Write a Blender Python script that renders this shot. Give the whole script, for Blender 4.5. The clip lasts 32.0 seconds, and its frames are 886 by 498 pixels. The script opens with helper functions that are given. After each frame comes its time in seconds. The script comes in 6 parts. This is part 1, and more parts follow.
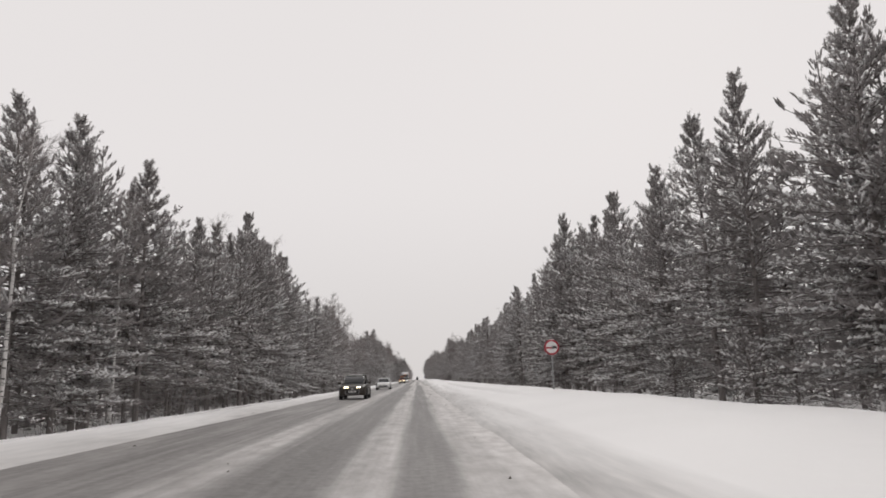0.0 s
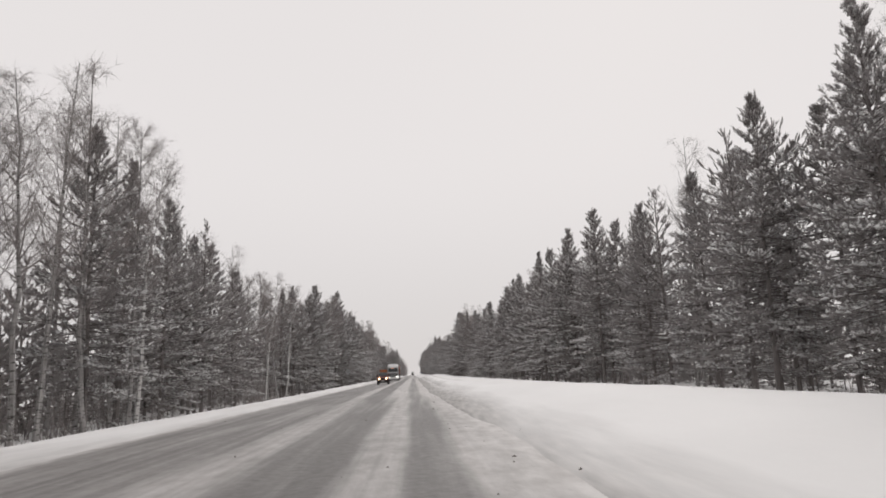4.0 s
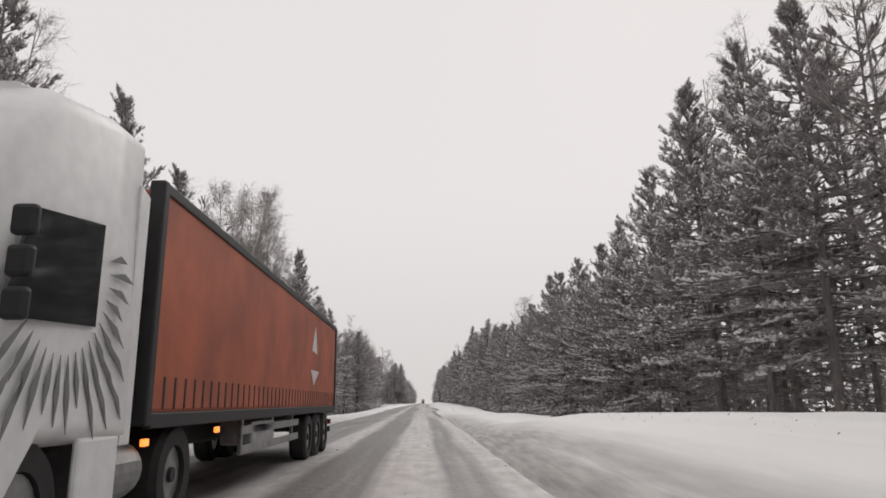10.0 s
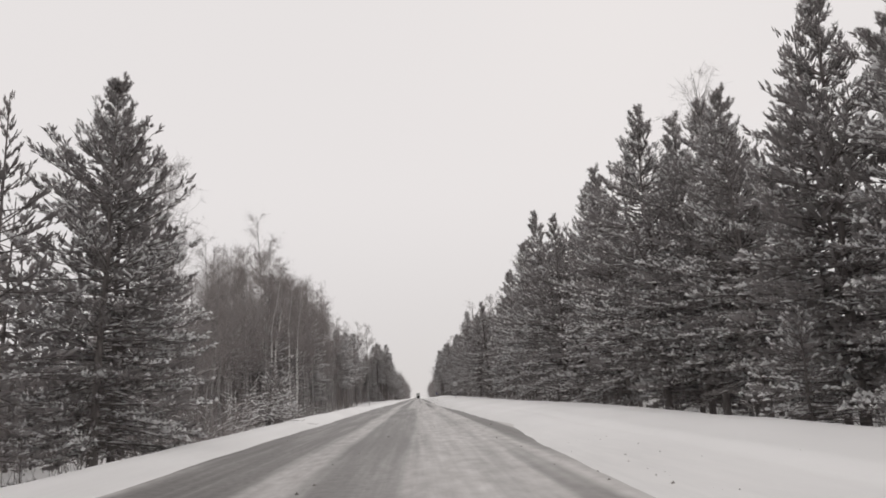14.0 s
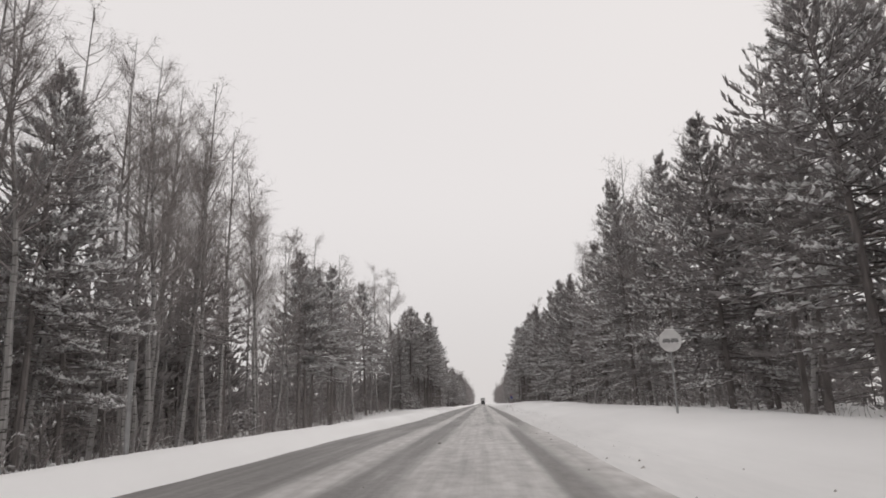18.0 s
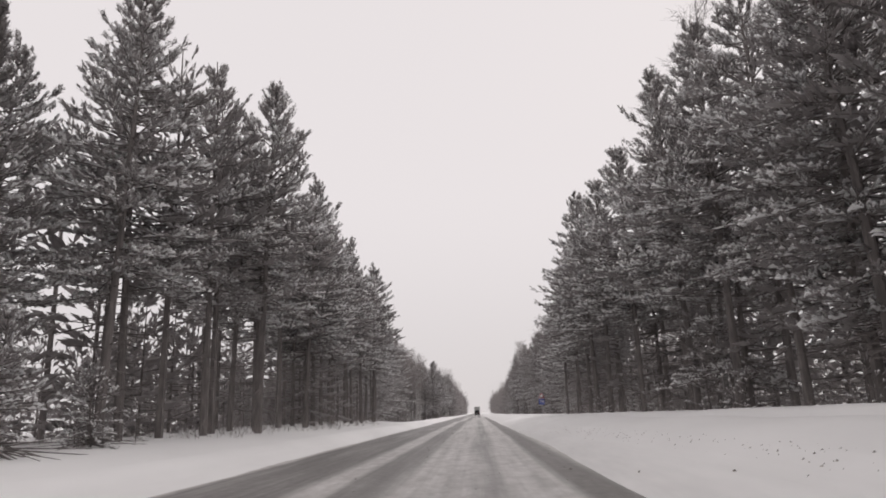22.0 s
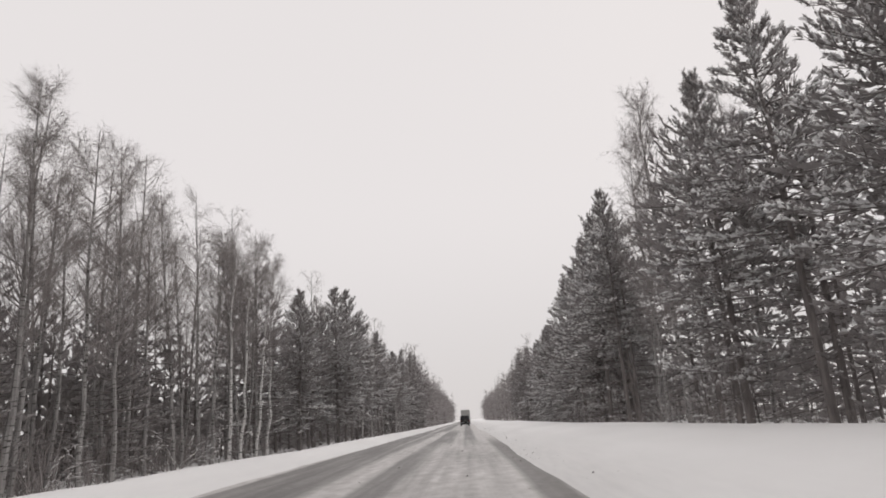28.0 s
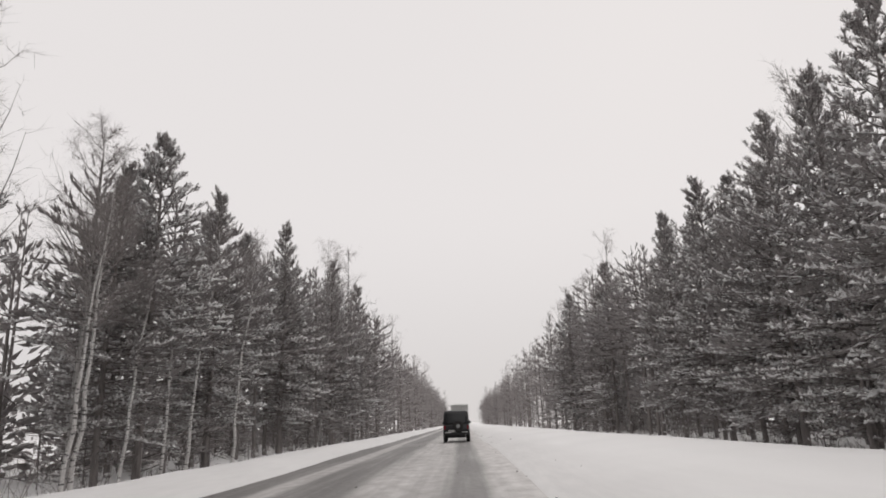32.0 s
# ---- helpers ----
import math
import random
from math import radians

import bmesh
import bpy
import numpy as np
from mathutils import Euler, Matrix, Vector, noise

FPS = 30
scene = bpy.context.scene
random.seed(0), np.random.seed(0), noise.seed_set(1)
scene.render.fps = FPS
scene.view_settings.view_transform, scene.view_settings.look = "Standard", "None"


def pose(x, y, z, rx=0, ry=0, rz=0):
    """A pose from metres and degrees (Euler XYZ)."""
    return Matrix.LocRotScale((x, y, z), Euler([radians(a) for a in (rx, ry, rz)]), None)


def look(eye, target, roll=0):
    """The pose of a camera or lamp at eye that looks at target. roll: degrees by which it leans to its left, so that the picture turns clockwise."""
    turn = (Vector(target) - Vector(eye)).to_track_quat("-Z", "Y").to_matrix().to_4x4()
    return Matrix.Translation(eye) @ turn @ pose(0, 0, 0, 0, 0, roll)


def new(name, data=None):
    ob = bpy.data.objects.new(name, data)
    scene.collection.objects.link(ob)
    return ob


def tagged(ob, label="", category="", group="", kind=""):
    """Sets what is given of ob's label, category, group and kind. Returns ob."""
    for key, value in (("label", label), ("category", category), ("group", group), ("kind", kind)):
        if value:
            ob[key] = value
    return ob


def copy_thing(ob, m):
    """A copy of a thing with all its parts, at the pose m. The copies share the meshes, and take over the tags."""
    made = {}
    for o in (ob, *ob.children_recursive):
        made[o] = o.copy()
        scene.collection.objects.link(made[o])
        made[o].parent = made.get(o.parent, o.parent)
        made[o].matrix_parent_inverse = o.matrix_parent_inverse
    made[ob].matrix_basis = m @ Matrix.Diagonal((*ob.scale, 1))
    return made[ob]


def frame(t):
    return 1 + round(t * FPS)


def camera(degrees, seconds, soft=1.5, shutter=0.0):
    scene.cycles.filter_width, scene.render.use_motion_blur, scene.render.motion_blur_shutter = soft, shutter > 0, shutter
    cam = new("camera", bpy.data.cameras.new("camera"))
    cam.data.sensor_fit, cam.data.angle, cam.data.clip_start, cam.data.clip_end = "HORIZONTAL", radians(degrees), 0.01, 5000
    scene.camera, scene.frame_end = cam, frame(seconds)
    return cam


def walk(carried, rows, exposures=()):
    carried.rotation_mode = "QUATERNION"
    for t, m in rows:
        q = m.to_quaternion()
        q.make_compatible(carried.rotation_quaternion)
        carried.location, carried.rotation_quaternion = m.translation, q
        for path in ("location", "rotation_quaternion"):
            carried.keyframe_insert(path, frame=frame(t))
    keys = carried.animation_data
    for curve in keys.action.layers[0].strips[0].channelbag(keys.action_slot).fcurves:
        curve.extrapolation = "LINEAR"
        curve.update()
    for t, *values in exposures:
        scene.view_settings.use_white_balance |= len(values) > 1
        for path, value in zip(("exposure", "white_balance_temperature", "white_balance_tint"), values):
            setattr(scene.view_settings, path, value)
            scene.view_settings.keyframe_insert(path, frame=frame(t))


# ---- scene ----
cam = camera(66.4, 32.0, soft=1.75)

# ---- camera path: a car driving north along y, eye height 1.25 m ----
# rows: seconds, x, y, z, tilt, roll, heading
ROWS = [
    (0, 0.6, 0, 1.25, 100.79, 1.59, -2.06),
    (0.5, 0.586, 11, 1.25, 99.88, 1.96, -2.4),
    (1, 0.571, 22.17, 1.25, 100.78, 2.06, -2.38),
    (1.5, 0.557, 33.67, 1.25, 100.08, 2.49, -2.5),
    (2, 0.543, 45.5, 1.25, 100.48, 2.92, -2.63),
    (2.5, 0.529, 57.66, 1.25, 100.49, 3.38, -2.34),
    (3, 0.514, 70.18, 1.25, 100.39, 2.83, -2.13),
    (3.5, 0.5, 82.96, 1.25, 100.38, 2.57, -2.39),
    (5.5, 0.22, 133.4, 1.25, 100.37, 3.27, -2.54),
    (6, 0.15, 146.05, 1.25, 102.66, 2.24, -0.8),
    (6.5, 0.087, 158.69, 1.25, 101.55, 1.57, -1.02),
    (7, 0.025, 171.56, 1.25, 101.13, 1.32, -1.37),
    (7.5, -0.038, 184.7, 1.25, 101.04, 1.82, -1.28),
    (8, -0.1, 197.34, 1.25, 102.52, 2.5, -1.67),
    (8.5, -0.15, 209.99, 1.25, 102.21, 2.02, -1.85),
    (9, -0.2, 222.62, 1.25, 102.53, 0.85, -1.56),
    (9.5, -0.25, 234.8, 1.25, 102.43, 0.73, -1.48),
    (10, -0.3, 247.17, 1.25, 102.73, 0.46, -1.63),
    (10.5, -0.375, 258.87, 1.25, 101.94, 0.91, -1.35),
    (11, -0.45, 270.12, 1.25, 101.95, 0.98, -1.13),
    (11.5, -0.525, 280.91, 1.25, 101.62, 1.46, -1.55),
    (12, -0.6, 291.92, 1.25, 101.69, 2.49, -2.18),
    (12.5, -0.7, 302.91, 1.25, 102.07, 2.35, -2.51),
    (13, -0.8, 313.66, 1.25, 101.76, 2.78, -2.63),
    (13.5, -0.9, 324.45, 1.25, 102.16, 3.7, -2.67),
    (14, -1, 335.24, 1.25, 102.19, 3.39, -2.11),
    (14.5, -1, 345.98, 1.25, 102.96, 2.26, 1.24),
    (15, -1, 356.78, 1.25, 103.24, 1.88, 3.31),
    (15.5, -1, 367.58, 1.25, 102.9, 2.2, 4.9),
    (17.5, -0.84, 413, 1.25, 102.66, 3.37, 2.81),
    (18, -0.8, 424.82, 1.25, 102.89, 2.15, 3.26),
    (18.5, -0.775, 436.52, 1.25, 103.5, 2.2, 3.47),
    (19, -0.75, 448.65, 1.25, 103.07, 2.29, 3.08),
    (19.5, -0.725, 460.81, 1.25, 99.98, 0.86, 3.07),
    (20, -0.7, 472.48, 1.25, 100.68, 0.56, 3),
    (20.5, -0.675, 484.16, 1.25, 101.2, -0.09, 3.16),
    (21, -0.65, 495.64, 1.25, 102.49, 0.33, 3.15),
    (21.5, -0.625, 507, 1.25, 102.56, 1.73, 2.85),
    (22, -0.6, 518.01, 1.25, 103.66, 1.94, 2.8),
    (22.5, -0.575, 529.19, 1.25, 103.87, 0.9, 2.87),
    (23, -0.55, 540.35, 1.25, 103.16, 1.75, 2.76),
    (23.5, -0.525, 550.9, 1.25, 103.14, 2.2, 2.55),
    (24, -0.5, 561.11, 1.25, 103.64, 2.64, 2.44),
    (24.5, -0.417, 570.97, 1.25, 103.61, 2.75, 1.95),
    (26.5, -0.083, 612, 1.25, 104.25, 1.42, 2.29),
    (27, 0, 623.1, 1.25, 103.65, 2.44, 2.34),
    (27.5, -0.025, 634.57, 1.25, 104.05, 3.82, 2.18),
    (28, -0.05, 646.19, 1.25, 104.25, 3.97, 2.01),
    (28.5, -0.075, 658.09, 1.25, 104.15, 3.51, 2.2),
    (29, -0.1, 669.72, 1.25, 103.65, 2.8, 2.13),
    (29.5, -0.117, 681.58, 1.25, 103.55, 3.72, 2.16),
    (30, -0.133, 693.05, 1.25, 103.44, 3.85, 1.67),
    (30.5, -0.15, 703.88, 1.25, 103.74, 3.97, 1.6),
    (31, -0.167, 714.98, 1.25, 104.05, 4.45, 1.72),
    (31.5, -0.183, 726.21, 1.25, 102.73, 2.88, 1.42),
    (32, -0.2, 737.04, 1.25, 104.43, 2.22, 1.57),
]

walk(cam, [(t, pose(x, y, z, rx, ry, rz)) for t, x, y, z, rx, ry, rz in ROWS],
     [(0, 0.0, 6500, 10), (19, 0.0, 6500, 10), (21.5, 0.0, 6500, 13), (24.5, 0.0, 6500, 13), (27, 0.0, 6500, 12), (29, 0.0, 6500, 10), (32, 0.0, 6500, 10)])

# ---- overcast snowy light ----
world = bpy.data.worlds.new("overcast")
scene.world = world
world.use_nodes = True
wn = world.node_tree
sky = wn.nodes.new("ShaderNodeTexSky")
sky.sky_type = "NISHITA"
sky.sun_disc = False
sky.sun_elevation = radians(32)
sky.sun_rotation = radians(20)
cloud = wn.nodes.new("ShaderNodeMix")
cloud.data_type = "RGBA"
cloud.inputs["Factor"].default_value = 0.985
cloud.inputs["B"].default_value = (8.05, 7.70, 7.62, 1)
wn.links.new(sky.outputs["Color"], cloud.inputs["A"])
# an overcast sky is a little dimmer towards the horizon
aim = wn.nodes.new("ShaderNodeTexCoord")
height = wn.nodes.new("ShaderNodeSeparateXYZ")
wn.links.new(aim.outputs["Generated"], height.inputs["Vector"])
dim = wn.nodes.new("ShaderNodeMapRange")
dim.interpolation_type = "SMOOTHSTEP"
dim.inputs["From Min"].default_value = -0.05
dim.inputs["From Max"].default_value = 0.32
dim.inputs["To Min"].default_value = 0.83
dim.inputs["To Max"].default_value = 1.0
wn.links.new(height.outputs["Z"], dim.inputs["Value"])
veil = wn.nodes.new("ShaderNodeMix")
veil.data_type = "RGBA"
veil.blend_type = "MULTIPLY"
veil.inputs["Factor"].default_value = 1.0
wn.links.new(cloud.outputs["Result"], veil.inputs["A"])
wn.links.new(dim.outputs["Result"], veil.inputs["B"])
back = wn.nodes["Background"]
back.inputs["Strength"].default_value = 0.1
wn.links.new(veil.outputs["Result"], back.inputs["Color"])
sun = new("sun", bpy.data.lights.new("sun", "SUN"))
sun.data.energy = 0.5
sun.data.angle = radians(30)
sun.data.color = (1.0, 0.97, 0.94)
sun.matrix_world = look((60, 160, 120), (0, 0, 0))

RNG = np.random.default_rng(7)


# ---- materials ----
def material(name, rough=0.8, metal=0.0):
    m = bpy.data.materials.new(name)
    m.use_nodes = True
    b = m.node_tree.nodes["Principled BSDF"]
    b.inputs["Roughness"].default_value = rough
    b.inputs["Metallic"].default_value = metal
    return m, m.node_tree, b


def noise_node(nt, scale, detail=3.0, stretch=None, coords="Object"):
    tc = nt.nodes.new("ShaderNodeTexCoord")
    n = nt.nodes.new("ShaderNodeTexNoise")
    n.inputs["Scale"].default_value = scale
    n.inputs["Detail"].default_value = detail
    if stretch:
        mp = nt.nodes.new("ShaderNodeMapping")
        mp.inputs["Scale"].default_value = stretch
        nt.links.new(tc.outputs[coords], mp.inputs["Vector"])
        nt.links.new(mp.outputs["Vector"], n.inputs["Vector"])
    else:
        nt.links.new(tc.outputs[coords], n.inputs["Vector"])
    return n.outputs["Fac"]


def ramp_node(nt, fac, stops):
    r = nt.nodes.new("ShaderNodeValToRGB")
    e = r.color_ramp.elements
    while len(e) < len(stops):
        e.new(0.5)
    for k, (p, c) in enumerate(stops):
        e[k].position = p
        e[k].color = (*c, 1) if len(c) == 3 else c
    nt.links.new(fac, r.inputs["Fac"])
    return r.outputs["Color"]


def mix_node(nt, fac, a, b, blend="MIX"):
    n = nt.nodes.new("ShaderNodeMix")
    n.data_type = "RGBA"
    n.blend_type = blend
    for key, v in (("Factor", fac), ("A", a), ("B", b)):
        if isinstance(v, (int, float)):
            n.inputs[key].default_value = v
        elif isinstance(v, tuple):
            n.inputs[key].default_value = (*v, 1)
        else:
            nt.links.new(v, n.inputs[key])
    return n.outputs["Result"]


def bump_node(nt, bsdf, height, strength, distance=0.02):
    b = nt.nodes.new("ShaderNodeBump")
    b.inputs["Strength"].default_value = strength
    b.inputs["Distance"].default_value = distance
    nt.links.new(height, b.inputs["Height"])
    nt.links.new(b.outputs["Normal"], bsdf.inputs["Normal"])


def plain(name, color, rough=0.5, metal=0.0, vary=0.25, scale=6.0):
    """A paint, plastic or metal with a little grime."""
    m, nt, b = material(name, rough, metal)
    dark = tuple(c * (1 - vary) for c in color)
    light = tuple(min(1, c * (1 + vary * 0.6)) for c in color)
    nt.links.new(ramp_node(nt, noise_node(nt, scale, 5), [(0.3, dark), (0.7, light)]), b.inputs["Base Color"])
    return m


def foliage(name, low, high, by_island=False):
    m, nt, b = material(name, 0.75)
    if by_island:
        src = nt.nodes.new("ShaderNodeNewGeometry").outputs["Random Per Island"]
    else:
        src = nt.nodes.new("ShaderNodeObjectInfo").outputs["Random"]
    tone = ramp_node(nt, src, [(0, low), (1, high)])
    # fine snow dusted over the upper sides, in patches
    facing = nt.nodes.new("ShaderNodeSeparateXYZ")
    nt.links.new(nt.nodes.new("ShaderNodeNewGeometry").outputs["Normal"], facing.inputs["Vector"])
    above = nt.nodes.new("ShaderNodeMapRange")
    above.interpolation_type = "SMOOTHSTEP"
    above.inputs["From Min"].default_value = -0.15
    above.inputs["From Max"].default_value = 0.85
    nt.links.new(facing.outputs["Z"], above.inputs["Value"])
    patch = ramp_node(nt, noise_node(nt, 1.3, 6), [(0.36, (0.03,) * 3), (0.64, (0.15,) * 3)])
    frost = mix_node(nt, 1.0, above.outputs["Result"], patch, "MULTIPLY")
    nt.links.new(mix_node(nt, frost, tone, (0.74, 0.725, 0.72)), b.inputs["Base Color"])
    b.inputs["Specular IOR Level"].default_value = 0.2
    # needles let part of the light through, paled to lift the darks like haze
    thin = nt.nodes.new("ShaderNodeBsdfTranslucent")
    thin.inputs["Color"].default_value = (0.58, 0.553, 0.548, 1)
    both = nt.nodes.new("ShaderNodeMixShader")
    both.inputs["Fac"].default_value = 0.42
    nt.links.new(b.outputs["BSDF"], both.inputs[1])
    nt.links.new(thin.outputs["BSDF"], both.inputs[2])
    nt.links.new(both.outputs["Shader"], nt.nodes["Material Output"].inputs["Surface"])
    return m


# tones far paler than bare needles: the missing haze put into the colour
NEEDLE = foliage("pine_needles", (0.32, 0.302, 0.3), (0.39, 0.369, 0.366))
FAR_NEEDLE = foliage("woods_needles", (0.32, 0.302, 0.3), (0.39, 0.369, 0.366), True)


def bark_material(name, low, high, bands=False):
    m, nt, b = material(name, 0.9)
    n = noise_node(nt, 3.0, 5, (2.5, 2.5, 0.5))
    col = ramp_node(nt, n, [(0.3, low), (0.7, high)])
    if bands:
        marks = ramp_node(nt, noise_node(nt, 1.0, 4, (3.0, 3.0, 14.0)), [(0.56, (0, 0, 0)), (0.62, (1, 1, 1))])
        col = mix_node(nt, marks, col, (0.06, 0.055, 0.05))
    nt.links.new(col, b.inputs["Base Color"])
    bump_node(nt, b, n, 0.6, 0.03)
    return m


PINE_BARK = bark_material("pine_bark", (0.13, 0.118, 0.114), (0.25, 0.225, 0.216))
BIRCH_BARK = bark_material("birch_bark", (0.22, 0.21, 0.205), (0.42, 0.405, 0.395), True)
PALE_BARK = bark_material("pale_birch_bark", (0.48, 0.465, 0.455), (0.72, 0.705, 0.69), True)
TWIG = bark_material("birch_twigs", (0.22, 0.2, 0.195), (0.38, 0.35, 0.34))


def snow_material(name, tone=0.82):
    m, nt, b = material(name, 0.65)
    col = ramp_node(nt, noise_node(nt, 0.35, 6), [(0.3, (tone * 0.93,) * 3), (0.7, (tone, tone * 0.995, tone * 0.99))])
    nt.links.new(col, b.inputs["Base Color"])
    b.inputs["Subsurface Weight"].default_value = 0.0
    bump_node(nt, b, noise_node(nt, 9.0, 6), 0.35, 0.03)
    return m


TREE_SNOW = snow_material("tree_snow", 0.9)
# light passes through the small clumps of snow
tn = TREE_SNOW.node_tree
glow = tn.nodes.new("ShaderNodeBsdfTranslucent")
glow.inputs["Color"].default_value = (0.9, 0.9, 0.9, 1)
blend = tn.nodes.new("ShaderNodeMixShader")
blend.inputs["Fac"].default_value = 0.45
tn.links.new(tn.nodes["Principled BSDF"].outputs["BSDF"], blend.inputs[1])
tn.links.new(glow.outputs["BSDF"], blend.inputs[2])
tn.links.new(blend.outputs["Shader"], tn.nodes["Material Output"].inputs["Surface"])


def ground_material():
    """Roadside snow: clean, with grit thrown out along the carriageway edges."""
    m, nt, b = material("roadside_snow", 0.6)
    tc = nt.nodes.new("ShaderNodeTexCoord")
    sep = nt.nodes.new("ShaderNodeSeparateXYZ")
    nt.links.new(tc.outputs["Object"], sep.inputs["Vector"])
    off = nt.nodes.new("ShaderNodeMath")
    off.operation = "ADD"
    off.inputs[1].default_value = 1.85
    nt.links.new(sep.outputs["X"], off.inputs[0])
    dist = nt.nodes.new("ShaderNodeMath")
    dist.operation = "ABSOLUTE"
    nt.links.new(off.outputs[0], dist.inputs[0])
    wob = nt.nodes.new("ShaderNodeMath")
    wob.operation = "MULTIPLY_ADD"
    wob.inputs[1].default_value = 2.2
    nt.links.new(noise_node(nt, 0.8, 6, (1, 0.1, 1)), wob.inputs[0])
    nt.links.new(dist.outputs[0], wob.inputs[2])
    near = nt.nodes.new("ShaderNodeMapRange")
    near.inputs["From Min"].default_value = 4.8
    near.inputs["From Max"].default_value = 6.5
    near.inputs["To Min"].default_value = 0.85
    near.inputs["To Max"].default_value = 0.0
    nt.links.new(wob.outputs[0], near.inputs["Value"])
    fade = nt.nodes.new("ShaderNodeMapRange")
    fade.inputs["From Min"].default_value = 290
    fade.inputs["From Max"].default_value = 325
    fade.inputs["To Min"].default_value = 0.9
    fade.inputs["To Max"].default_value = 0.22
    nt.links.new(sep.outputs["Y"], fade.inputs["Value"])
    grit = nt.nodes.new("ShaderNodeMath")
    grit.operation = "MULTIPLY"
    nt.links.new(near.outputs["Result"], grit.inputs[0])
    nt.links.new(fade.outputs["Result"], grit.inputs[1])
    clean = ramp_node(nt, noise_node(nt, 0.12, 6), [(0.3, (0.80, 0.795, 0.79)), (0.7, (0.88, 0.875, 0.87))])
    dirt = ramp_node(nt, noise_node(nt, 7.0, 8, (1, 0.09, 1)), [(0.32, (0.075, 0.066, 0.058)), (0.7, (0.4, 0.375, 0.355))])
    nt.links.new(mix_node(nt, grit.outputs[0], clean, dirt), b.inputs["Base Color"])
    bump_node(nt, b, noise_node(nt, 1.6, 10, (1, 0.45, 1)), 0.45, 0.05)
    return m


GROUND_SNOW = ground_material()


